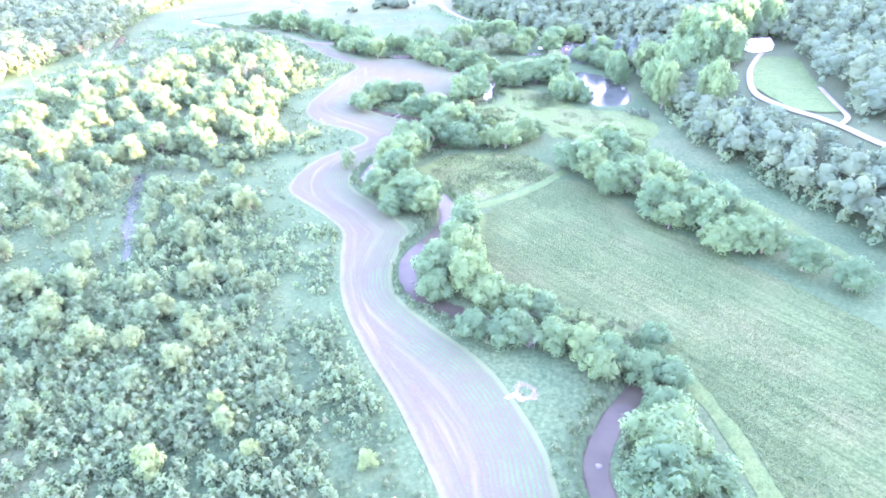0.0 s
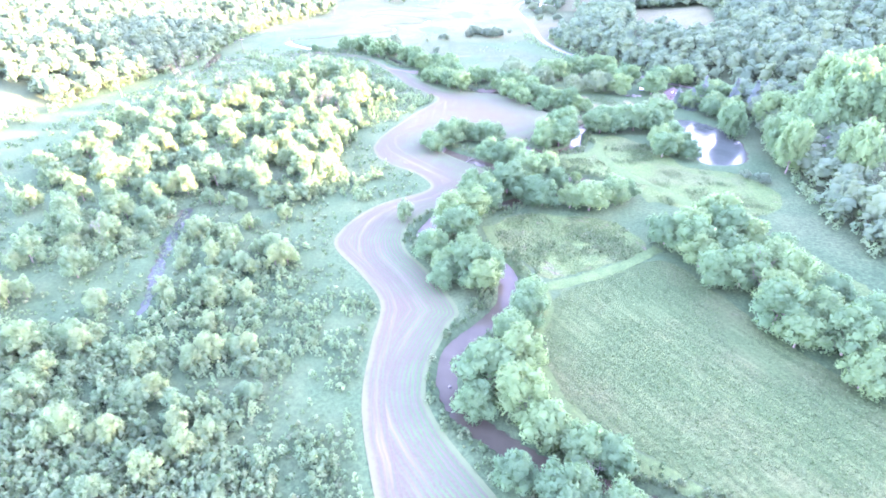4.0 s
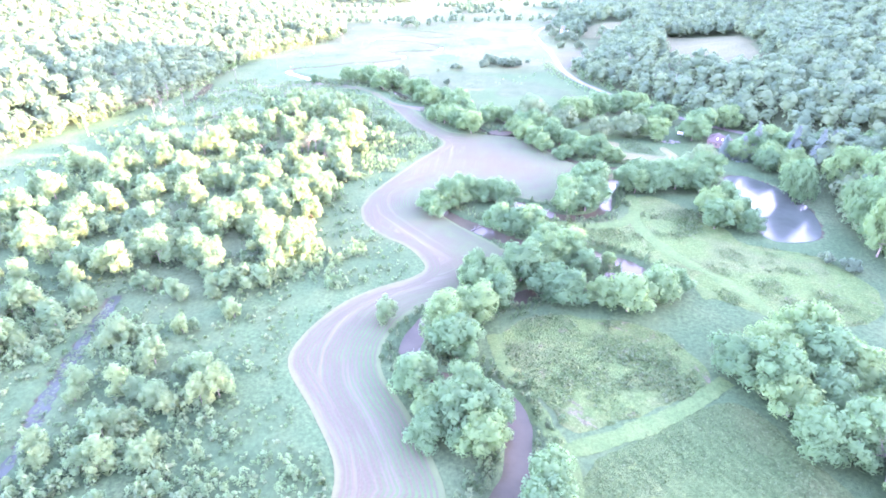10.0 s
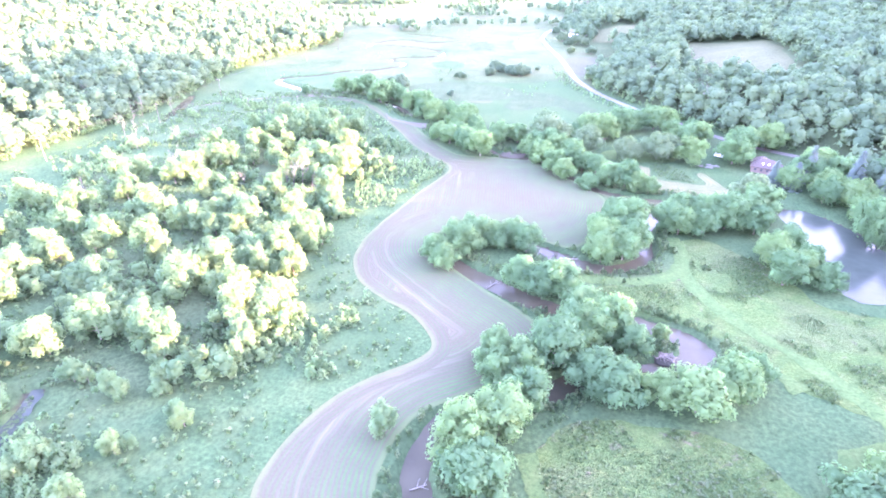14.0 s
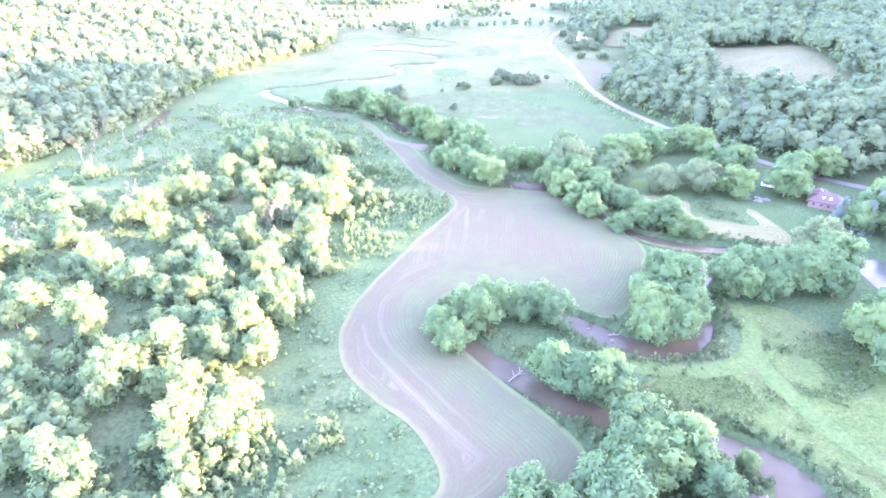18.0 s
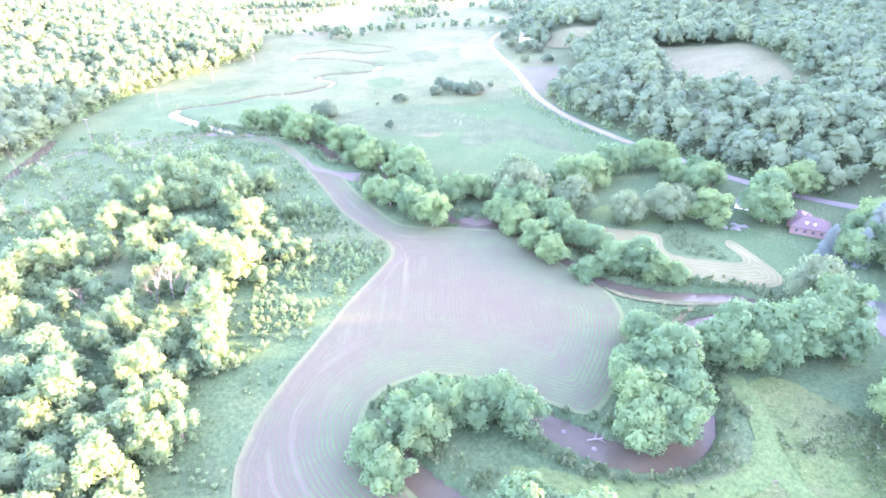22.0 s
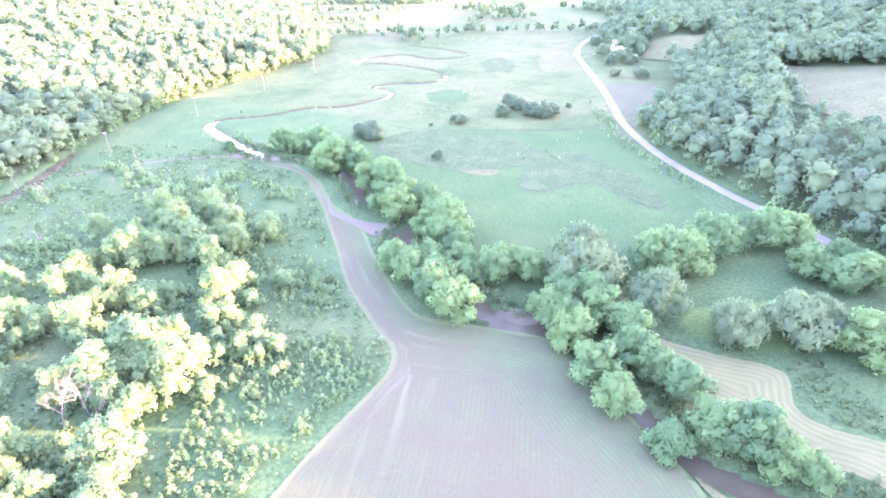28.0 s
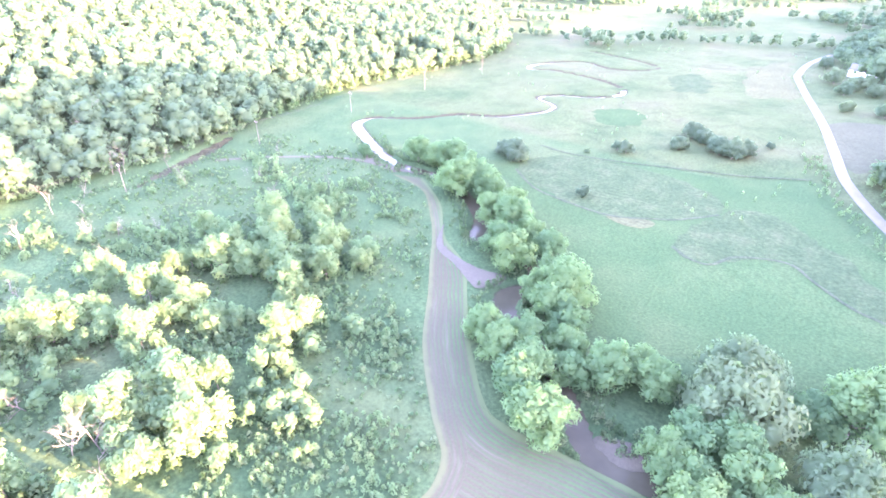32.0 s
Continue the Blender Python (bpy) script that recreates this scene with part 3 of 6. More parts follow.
def water_sheet(name, line, reach, z, cell, mat, label, poly=None):
    lo, hi = line[:, :2].min(0) - 8, line[:, :2].max(0) + 8
    xs, ys = np.arange(lo[0], hi[0], cell), np.arange(lo[1], hi[1], cell)
    X, Y = np.meshgrid(xs, ys)
    mid = np.stack([X.ravel() + cell / 2, Y.ravel() + cell / 2], 1)
    d, w = away(mid, line)
    keep = d < w + reach if poly is None else within(mid, poly) | (d < reach)
    cells = mid[keep] - cell / 2
    corner = np.concatenate([cells, cells + (cell, 0), cells + (cell, cell), cells + (0, cell)])
    key, inv = np.unique(np.round(corner / cell - lo / cell).astype(int), axis=0, return_inverse=True)
    n = len(cells)
    inv = inv.ravel()
    f = np.stack([inv[:n], inv[n:2 * n], inv[2 * n:3 * n], inv[3 * n:]], 1)
    ob = put(name, mesh_of(name, np.column_stack([key * cell + lo, np.full(len(key), z)]), f, mat))
    return tagged(ob, label, "water", kind="structure")


water_sheet("water_river", river, 1.6, -0.95, 2.0, WATER, "muddy brown river winding between grassy banks")
water_sheet("water_slough", slough, 1.2, -0.75, 1.5, POND, "narrow still slough among scrub")
water_sheet("water_ditch", ditch, 1.2, -0.7, 1.5, WATER, "dark wet ditch below the wooded hill")
water_sheet("water_pond", np.column_stack([np.vstack([pond_line, pond_line[:1]]), np.zeros(len(pond_line) + 1)]), 0.5, -0.55, 1.5, POND, "small farm pond reflecting the bright sky", poly=pond_line)


# the strip field, lofted between its west and east edges
WEST_EDGE = [(17, -45), (15, -15), (12, 12), (8, 25), (-1, 51), (-5, 61), (-10, 72), (-17, 85), (-24, 102), (-27, 119), (-29, 134), (-38, 146), (-49, 158), (-50.5, 168), (-47, 181), (-41, 190), (-32, 198.5), (-30, 205),
             (-37, 214), (-46, 219.5), (-55, 227), (-60, 237), (-61, 245), (-61, 251), (-60, 258), (-59, 264), (-57, 272), (-55, 281), (-53, 290), (-50, 300), (-48, 307), (-47, 313), (-49, 319), (-53, 323), (-57, 327),
             (-69, 341), (-79, 357), (-87, 369), (-94, 380), (-103, 392), (-118, 408), (-136, 414)]
EAST_EDGE = [(30, -45), (27, -15), (24, 12), (21, 25), (18, 51), (17, 60), (13, 71), (7, 82), (-9, 100), (-13, 112), (-11, 128), (-10, 135), (-20, 150), (-29, 161), (-31, 172), (-27, 184), (-14, 195), (-7, 207),
             (-5, 213), (-10, 220), (-20, 228), (-31, 238), (-39, 246), (-41, 253), (-37, 260), (-29, 264), (-19, 263), (-7, 258), (2, 256), (9, 268), (13, 284), (11, 298), (-2, 314), (-14, 329), (-28, 331),
             (-45, 331), (-58, 344), (-68, 358), (-79, 374), (-92, 384), (-106, 402), (-124, 417)]
we, ee = spline(WEST_EDGE, 8), spline(EAST_EDGE, 8)
us = np.linspace(0, 1, 37)
fv = (we[:, None] * (1 - us)[None, :, None] + ee[:, None] * us[None, :, None]).reshape(-1, 2)
fn = len(us)
fi = (np.arange(len(we) - 1)[:, None] * fn + np.arange(fn - 1)[None, :]).ravel()
de_, _ = away(fv, ee)
dw_, _ = away(fv, we)
midline = (we + ee) / 2
along = np.repeat(np.r_[0, np.cumsum(np.linalg.norm(np.diff(midline, axis=0), axis=1))], fn)
field = put("crop_field", mesh_of("crop_field", np.column_stack([fv, np.maximum(land(fv[:, 0], fv[:, 1]), -0.3) + 0.10]), np.stack([fi, fi + 1, fi + fn + 1, fi + fn], 1), FIELD,
                                  attrs={"from_east": de_, "from_west": dw_, "along": along}))
tagged(field, "winding strip field of young row crop on pale soil", "field", kind="structure")


def patchy(p, scale, seed):
    return np.array([noise.noise((x * scale + seed, y * scale, seed * 1.7)) for x, y in p])


def patch(name, outline, mat, label, category="grass", cell=4.0, lift=0.07, smooth_edge=True, ragged=1.1):
    """A piece of ground cover with its own outline, draped on the land."""
    from mathutils import geometry
    rim = closed(outline, 12) if smooth_edge else np.array(outline, float)
    if smooth_edge:
        side = np.roll(rim, -1, 0) - np.roll(rim, 1, 0)
        side = np.stack([side[:, 1], -side[:, 0]], 1) / np.maximum(np.linalg.norm(side, axis=1), 1e-6)[:, None]
        rim = rim + side * (ragged * (patchy(rim, 0.13, 41.0) + 0.6 * patchy(rim, 0.5, 42.0)))[:, None]
    lo, hi = rim.min(0), rim.max(0)
    X, Y = np.meshgrid(np.arange(lo[0], hi[0], cell), np.arange(lo[1], hi[1], cell))
    pts = np.stack([X.ravel(), Y.ravel()], 1)
    d, _ = away(pts, np.vstack([rim, rim[:1]]))
    pts = pts[within(pts, rim) & (d > cell * 0.4)]
    n = len(rim)
    co = [Vector(p) for p in np.vstack([rim, pts])]
    v, _, f, *_ = geometry.delaunay_2d_cdt(co, [(i, (i + 1) % n) for i in range(n)], [], 1, 1e-4)
    v = np.array([tuple(p) for p in v])
    inset, _ = away(v, np.vstack([rim, rim[:1]]))
    ob = put(name, mesh_of(name, np.column_stack([v, land(v[:, 0], v[:, 1]) + lift]), [t for t in f if len(t) == 3], mat, attrs={"rim": inset}))
    return tagged(ob, label, category, kind="structure")


def ribbon(name, line, width, mat, label, category, lift=0.09, across=4, n=8, ragged=0.0):
    """A strip of road or track along a line, draped on the land."""
    s = spline(line, n)
    t = np.gradient(s[:, :2], axis=0)
    t /= np.linalg.norm(t, axis=1)[:, None]
    side = np.stack([-t[:, 1], t[:, 0]], 1)
    w = s[:, 2:3] if s.shape[1] > 2 else np.full((len(s), 1), width)
    if ragged:
        w = w * (1 + ragged * patchy(s[:, :2], 0.23, 31.0)[:, None] + ragged * 0.7 * patchy(s[:, :2], 0.9, 32.0)[:, None])
    u = np.linspace(-0.5, 0.5, across + 1)
    p = (s[:, None, :2] + side[:, None] * (u[None, :, None] * w[:, None])).reshape(-1, 2)
    k = across + 1
    i = (np.arange(len(s) - 1)[:, None] * k + np.arange(across)[None, :]).ravel()
    crown = np.tile(0.08 * (1 - (2 * u) ** 2), len(s))
    ob = put(name, mesh_of(name, np.column_stack([p, land(p[:, 0], p[:, 1]) + lift + crown]), np.stack([i, i + k, i + k + 1, i + 1], 1), mat))
    return tagged(ob, label, category, kind="structure")


MEADOW_SOUTH = [(54, 20), (53, 50), (51.5, 66), (46, 85), (36, 94), (25, 101), (14, 111), (10, 126), (13, 143), (22, 152), (33, 161), (45, 164), (60, 139), (76, 117), (96, 88), (112, 50), (112, 20)]
MEADOW_NORTH = [(-2, 168), (-5, 178), (2, 187), (14, 189), (30, 187), (38, 176), (36, 168), (25, 160), (12, 152), (6, 158)]
NECK_SEDGE = np.array([(7, 238), (14, 237.5), (25, 240.5), (29, 231), (23, 227.5), (9, 231)], float)
MEADOW_NECK = [(33, 220), (40, 211), (50, 202), (66, 197), (80, 200), (88, 215), (80, 232), (62, 238), (56, 252), (40, 268), (31, 262), (29, 246), (22, 240), (8, 236), (4, 230), (18, 229)]
patch("meadow_south", MEADOW_SOUTH, WEEDS, "tall weedy hay meadow with pale seed heads", "meadow")
patch("meadow_north", MEADOW_NORTH, ROUGH, "rough tall-grass meadow beside the river", "meadow")
patch("meadow_neck", MEADOW_NECK, ROUGH, "rough green grass and dry weeds between river bends", "meadow", lift=0.05)
patch("meadow_far", [(-95, 432), (-84, 402), (-70, 394), (-52, 382), (-38, 366), (-18, 368), (0, 370), (16, 378), (30, 392), (28, 412), (14, 440), (4, 462), (-4, 490), (-30, 478), (-60, 472), (-92, 462), (-120, 440)], LUSH, "smooth lush green pasture beside the gravel road", "meadow", lift=0.06)
patch("sedge_marsh", [(-96, 441), (-72, 427), (-56, 424.5), (-40, 433), (-28, 444), (-34, 460), (-60, 470), (-88, 468), (-100, 455)], SEDGE, "darker tussocky sedge patch in the pasture", "meadow", lift=0.12, ragged=2.5)
patch("sedge_strip", [(-35, 416), (-24, 412), (-8, 424), (4, 412), (16, 404), (14, 420), (0, 440), (-18, 452), (-30, 440)], SEDGE, "darker tussocky sedge patch in the pasture", "meadow", lift=0.12, ragged=2.2)
patch("hay_plot", [(4, 335), (17, 333), (31, 330), (31, 320), (38, 315.5), (50, 315), (49, 325), (52, 326), (57, 310), (54, 303), (44, 303), (36, 306), (27, 307), (20, 313), (8, 322)], HAY, "freshly mown pale hay with swath lines", "hay field", 1.2, ragged=0.5)
patch("lawn_house", [(52, 330), (58, 334), (66, 326), (68, 312), (60, 306), (57, 312)], LUSH, "mown green lawn near the farmhouse", "lawn", 2.5)
patch("lawn_willows", [(22, 352), (44, 358), (43, 341), (22, 336), (12, 342)], MOWN, "mown green lawn among willow trees", "lawn", 2.5)
patch("tilled_plot", [(-4, 574), (24, 584), (18, 540), (10, 510), (3, 518)], TILLED, "small bare tilled plot beside the road", "field", 4)
patch("upland_field", [(72, 490), (76, 540), (82, 582), (106, 572), (134, 560), (130, 510), (122, 450), (98, 452)], STUBBLE, "pale upland hay field enclosed by woods", "field", 5, 0.5, False)
patch("upland_field_far", [(20, 660), (24, 694), (66, 690), (70, 650), (40, 640)], STUBBLE, "pale upland hay field enclosed by woods", "field", 5, 0.5, False)
ribbon("path_meadow", [(52.5, 20), (51, 52), (50, 66), (44.5, 83), (34.5, 92.5), (24, 99), (13, 109.5), (8.5, 126), (11, 141), (5, 154), (-3, 166), (-7, 178)], 3.4, MOWN, "mown grass path along the meadow edge", "path", 0.11, ragged=0.35, n=16)
ribbon("path_cross", [(8, 146), (20, 153), (32, 162), (42, 172)], 3.4, MOWN, "mown grass path across the meadow", "path", 0.13, ragged=0.35, n=16)
ribbon("path_neck", [(-14, 241), (-4, 240), (8, 239.5), (20, 241), (29, 247), (32, 258), (31, 268)], 4.2, MOWN, "mown grass path round the river bend", "path", 0.11, ragged=0.35, n=16)
ribbon("path_neck_south", [(8, 228.5), (22, 225.5), (32, 222), (40, 214), (46, 204)], 3.4, MOWN, "mown grass path along the river bank", "path", 0.11, ragged=0.6, n=16)
ribbon("path_neck_east", [(30, 250), (33, 238), (40, 225), (52, 211), (60, 196)], 3.6, MOWN, "mown grass path through the rough meadow", "path", 0.12, ragged=0.6, n=16)
ribbon("path_hedge", [(44, 182), (54, 190), (66, 190), (78, 180), (88, 160), (96, 140), (106, 115)], 5.0, MOWN, "mown grass path beside the hedgerow", "path", 0.12, ragged=0.6, n=16)
ribbon("road", [(150, 318, 4.0), (128, 334, 4.0), (104, 350, 4.0), (81, 364.5, 4.0), (63, 384.5, 4.0), (50, 404.5, 4.0), (35, 425, 4.0), (17, 458, 4.0), (5, 493, 4.0), (0, 524, 4.0), (-6, 566, 4.0), (-11, 593, 4.0), (-25, 668, 4.0), (-26, 690, 4.0), (-23, 725, 4.0), (-12, 770, 4.0)], 5, GRAVEL, "pale gravel country road along the wooded hill", "road", 0.14)
ribbon("farm_drive", [(160, 120), (143, 160), (138, 180), (132, 201), (130, 224), (138, 247), (150, 266), (160, 280)], 2.3, GRAVEL, "pale gravel farm drive climbing to a house", "drive", 0.7)
ribbon("farm_drive_branch", [(138, 181), (143, 186), (147, 200), (153, 220)], 1.9, GRAVEL, "pale gravel side drive", "drive", 0.75)
patch("lawn_hill", [(134, 198), (146, 192), (151, 212), (158, 232), (166, 262), (158, 272), (146, 258), (136, 240), (132, 224)], MOWN, "grassy slope between two farm drives", "lawn", 3, 0.5)
TRACK_BANK = [(11, 300), (13, 297), (16, 295.2), (20, 294.2), (27, 293.2), (34, 293.8), (40, 294.2)]
ribbon("track_bank", TRACK_BANK, 1.6, STUBBLE, "narrow worn track on the river bank", "track", 0.3)
ribbon("track_river", [(-136, 417), (-152, 419), (-170, 414), (-188, 403), (-205, 387)], 2.2, SAND, "pale sandy track along the field end", "track", 0.12)
patch("gravel_bar", [(-29, 337.5), (-27, 334.6), (-22, 334.2), (-18, 337.5), (-21, 339.5), (-26, 338.5)], SAND, "pale sand bar inside the river bend", "sand bar", 1.5, 0.5, ragged=0.3)
patch("beach", [(-97, 391), (-91, 381), (-84, 376.5), (-74, 374), (-67, 374.5), (-67, 370), (-70, 366), (-73, 367), (-82, 373), (-91, 378)], SAND, "bare sandy bank beside the field", "sand bar", 2, 0.22, ragged=0.3)
patch("beach_west", [(-124, 420.5), (-138, 420), (-150, 421.5), (-158, 425), (-152, 418.5), (-138, 417.5)], SAND, "bare sandy bank beside the field", "sand bar", 2, 0.2, ragged=0.3)
CREEKS = [[(-100, 444), (-92, 436), (-84, 430), (-72, 426.5), (-56, 424.5), (-44, 430), (-38, 433.5), (-28, 444)], [(-35, 415), (-30, 411), (-24, 411), (-19, 419), (-7, 423), (0, 416), (8, 408), (15, 405)], [(-104, 474), (-90, 471), (-70, 473), (-48, 478), (-30, 482), (-6, 492)]]
for line in CREEKS:
    ribbon("creek", line, 1.1, SEDGE_DARK, "narrow dark sedge-lined creek through the pasture", "creek", 0.16, 2)
ribbon("track_weeds", [(30, 292.6), (28, 290), (25, 286.5), (20, 282), (17, 277)], 1.4, STUBBLE, "narrow bare track on the river bank", "track", 0.14)
patch("dirt_patch", [(-57, 424), (-52, 420.5), (-46, 421), (-43, 425), (-45, 428), (-50, 426)], STUBBLE, "small dry straw-coloured patch in the pasture", "bare ground", 1.5, 0.15, ragged=0.5)
patch("lush_hollow", [(-103, 534), (-96, 547), (-84, 546), (-78, 536), (-82, 521), (-93, 518)], LUSH, "damp greener hollow in the dry pasture", "meadow", 3, 0.12, ragged=3.0)
patch("lush_hollow_far", [(-91, 630), (-81, 651), (-67, 630), (-66, 604), (-80, 600)], SEDGE, "damp greener hollow in the dry pasture", "meadow", 4, 0.12, ragged=4.0)
patch("stubble_strip", [(-55, 687), (-33, 722), (-30, 680), (-22, 622), (-34, 612), (-46, 614)], STUBBLE, "pale mown strip beside the gravel road", "field", 4, 0.12, ragged=5.0)

# ---------------------------------------------------------------- plants
ICO0 = bmesh.new()
bmesh.ops.create_icosphere(ICO0, subdivisions=1, radius=1.0)
ico_v = np.array([tuple(v.co) for v in ICO0.verts])
ico_f = np.array([[v.index for v in f.verts] for f in ICO0.faces])
ICO0.free()


def unit(v):
    return v / np.maximum(np.linalg.norm(v, axis=1), 1e-9)[:, None]


def leaves_on(centres, radii, count, size, r, droop=0.0, squash=0.85, up=0.3, soft=0.3):
    """Small leaf sprays spread over lobes, facing outward with jitter; returns corners, faces and shading normals that follow the crown."""
    share = radii**2 / (radii**2).sum()
    middle, reach = (centres * share[:, None]).sum(0), np.abs(centres - centres.mean(0)).max()
    V, F, N = [], [], []
    base = 0
    for c, rad, s in zip(centres, radii, share):
        k = max(4, int(count * s))
        n = unit(r.normal(size=(k, 3)))
        n = n[n[:, 2] > -0.75]
        p = c + n * rad * (1, 1, squash) * (1.36 - 0.54 * r.random((len(n), 1)))
        ok = np.ones(len(n), bool)
        for c2, r2 in zip(centres, radii):
            if c2 is not c:
                ok &= np.linalg.norm((p - c2) / (1, 1, squash), axis=1) > r2 * 0.8
        p, out = p[ok], n[ok]
        k = len(p)
        if not k:
            continue
        n = unit(out + r.normal(scale=0.5, size=out.shape) + (0, 0, up))
        a = unit(np.cross(n, r.normal(size=n.shape)))
        b = np.cross(n, a)
        if droop:
            b = b * (1 - droop) + np.array((0, 0, -1.0)) * droop
        s1 = size * r.uniform(0.6, 1.3, (k, 1))
        s2 = s1 * (1.25 + droop * 2.2)
        q = np.stack([p - a * s1 * 0.55 - b * s2 * 0.4, p + a * s1 * 0.55 - b * s2 * 0.4, p + b * s2 * 0.75], 1)
        V.append(q.reshape(-1, 3))
        N.append(np.repeat(unit(0.3 * out + 0.3 * (p - middle) / reach + 0.6 * n + (0, 0, soft)), 3, 0))
        F.append(base + 3 * np.arange(k)[:, None] + (0, 1, 2))
        base += 3 * k
    return np.vstack(V), np.vstack(F), np.vstack(N)


def tube(path, radii, sides=6):
    """A tapered limb along a path."""
    path = np.asarray(path, float)
    t = np.gradient(path, axis=0)
    t /= np.linalg.norm(t, axis=1)[:, None]
    up = np.where(np.abs(t[:, 2:3]) > 0.9, np.array([[1.0, 0, 0]]), np.array([[0, 0, 1.0]]))
    a = np.cross(t, up)
    a /= np.linalg.norm(a, axis=1)[:, None]
    b = np.cross(t, a)
    w = np.linspace(0, 2 * np.pi, sides, endpoint=False)
    ring = np.cos(w)[None, :, None] * a[:, None] + np.sin(w)[None, :, None] * b[:, None]
    v = (path[:, None] + ring * np.asarray(radii)[:, None, None]).reshape(-1, 3)
    n = len(path)
    i = np.arange(n - 1)[:, None] * sides + np.arange(sides)[None, :]
    j = np.arange(n - 1)[:, None] * sides + (np.arange(sides)[None, :] + 1) % sides
    q = np.stack([i, j, j + sides, i + sides], -1).reshape(-1, 4)
    return v, np.vstack([q[:, [0, 1, 2]], q[:, [0, 2, 3]]])


def join(pieces):
    """Corners and faces of several pieces as one, with their normals where they have them."""
    V, F, N, base = [], [], [], 0
    for v, f, *n in pieces:
        V.append(v)
        F.append(np.asarray(f) + base)
        N += n
        base += len(v)
    return (np.vstack(V), np.vstack(F), np.vstack(N)) if N else (np.vstack(V), np.vstack(F))


def lobes_for(r, R, H, count, low, full=1.0):
    """Lobe centres and radii filling an uneven crown R wide and H tall that starts at the height low: a few large inside, smaller ones round them."""
    tall = H - low
    c, rad = [(0, 0, low + tall * 0.42), (r.normal() * R * 0.15, r.normal() * R * 0.15, low + tall * 0.68)], [min(R * 0.54, tall * 0.45) * full, min(R * 0.42, tall * 0.36) * full]
    turn = r.uniform(0, 6.28)
    for k in range(count - 2):
        h = (k + r.uniform(0.2, 0.8)) / (count - 2)
        h = 0.08 + 0.84 * h
        reach = R * math.sin(math.pi * min(0.95, 0.2 + 0.74 * h)) * r.uniform(0.5, 1.0)
        w = turn + k * 2.4 + r.uniform(-0.5, 0.5)
        rr = R * r.uniform(0.2, 0.4) * (1.1 - 0.35 * h)
        c.append((math.cos(w) * reach, math.sin(w) * reach, low + h * tall * r.uniform(0.82, 1.06)))
        rad.append(rr)
    return np.array(c), np.array(rad)


def core(centres, radii, r, scale=0.78, squash=0.85):
    """The dense inside of a crown, under its leaves."""
    return join([(c + ico_v * (rad * scale, rad * scale, rad * scale * squash) * r.uniform(0.82, 1.1, (len(ico_v), 1)), ico_f, unit(ico_v + (0, 0, 0.5))) for c, rad in zip(centres, radii)])


def make_tree(seed, R, H, mat, count=14, leaves=950, size=0.62, low=0.1, droop=0.0, squash=1.0, trunk=0.22):
    """A broadleaf tree at the origin: trunk with limbs, crown of leaf sprays on lobes."""
    r = np.random.default_rng(seed)
    c, rad = lobes_for(r, R, H, count, H * low + R * 0.3)
    pieces = [tube([(0, 0, -0.4), (0.1, 0, H * 0.2), (0.25 * r.normal(), 0.25 * r.normal(), H * 0.45), (0.4 * r.normal(), 0.4 * r.normal(), H * 0.72)], [trunk * 1.35, trunk, trunk * 0.75, trunk * 0.25], 7)]
    for k in range(min(7, count)):
        a = np.array([0, 0, H * r.uniform(0.15, 0.4)])
        pieces.append(tube([a, a * 0.5 + c[k] * 0.5 + (0, 0, -0.2), c[k]], [trunk * 0.55, trunk * 0.35, trunk * 0.12], 5))
    tv, tf = join(pieces)
    v, f, n = join([core(c, rad, r, squash=squash), leaves_on(c, rad, leaves, size, r, droop, squash)])
    return mesh_of("trunk", tv, tf, BARK), mesh_of("crown", v, f, mat, normals=n)


def plant(name, meshes, x, y, scale, turn, label, category, group, wide=1.0):
    ob = new(name)
    ob.empty_display_size = 0.3
    ob.matrix_basis = Matrix.Translation((x, y, float(land(x, y)[0]))) @ Matrix.Rotation(turn, 4, "Z") @ Matrix.Diagonal((scale * wide, scale * wide, scale, 1))
    put("trunk", meshes[0], ob)
    if len(meshes) > 1:
        put("crown", meshes[1], ob)
    return tagged(ob, label, category, group)


BROAD = [make_tree(10 + k, 5.0, h, LEAF, n + 9, 5200, 0.42, 0.04) for k, (h, n) in enumerate([(9.5, 15), (10.5, 17), (8.5, 13), (11.5, 18), (9.0, 16), (10, 14)])]
HAZED = [make_tree(25 + k, 5.0, h, LEAF_HAZED, n + 8, 3400, 0.5, 0.03) for k, (h, n) in enumerate([(7.5, 13), (8.5, 14), (6.8, 12)])]
SCRUB = [make_tree(30 + k, 3.6, h, LEAF_SCRUB, n + 4, 2500, 0.38, 0.02, squash=1.3, trunk=0.13) for k, (h, n) in enumerate([(8.5, 10), (10.5, 12), (7.0, 9), (9.5, 11), (11.5, 12)])]
LIME = [make_tree(45 + k, 3.6, 8.0, LEAF_LIME, 11, 2200, 0.45, 0.02, trunk=0.1) for k in range(2)]
WILLOW = [make_tree(50 + k, 6.0, h, LEAF_WILLOW, n + 12, 7600, 0.4, 0.02, 0.4, 1.15, 0.4) for k, (h, n) in enumerate([(12, 20), (11, 18), (10, 17)])]
BUSH = [make_tree(70 + k, 3.0, h, LEAF_HAZED, n, 1100, 0.45, 0.02, trunk=0.08) for k, (h, n) in enumerate([(4.0, 9), (3.4, 8), (4.8, 10)])]


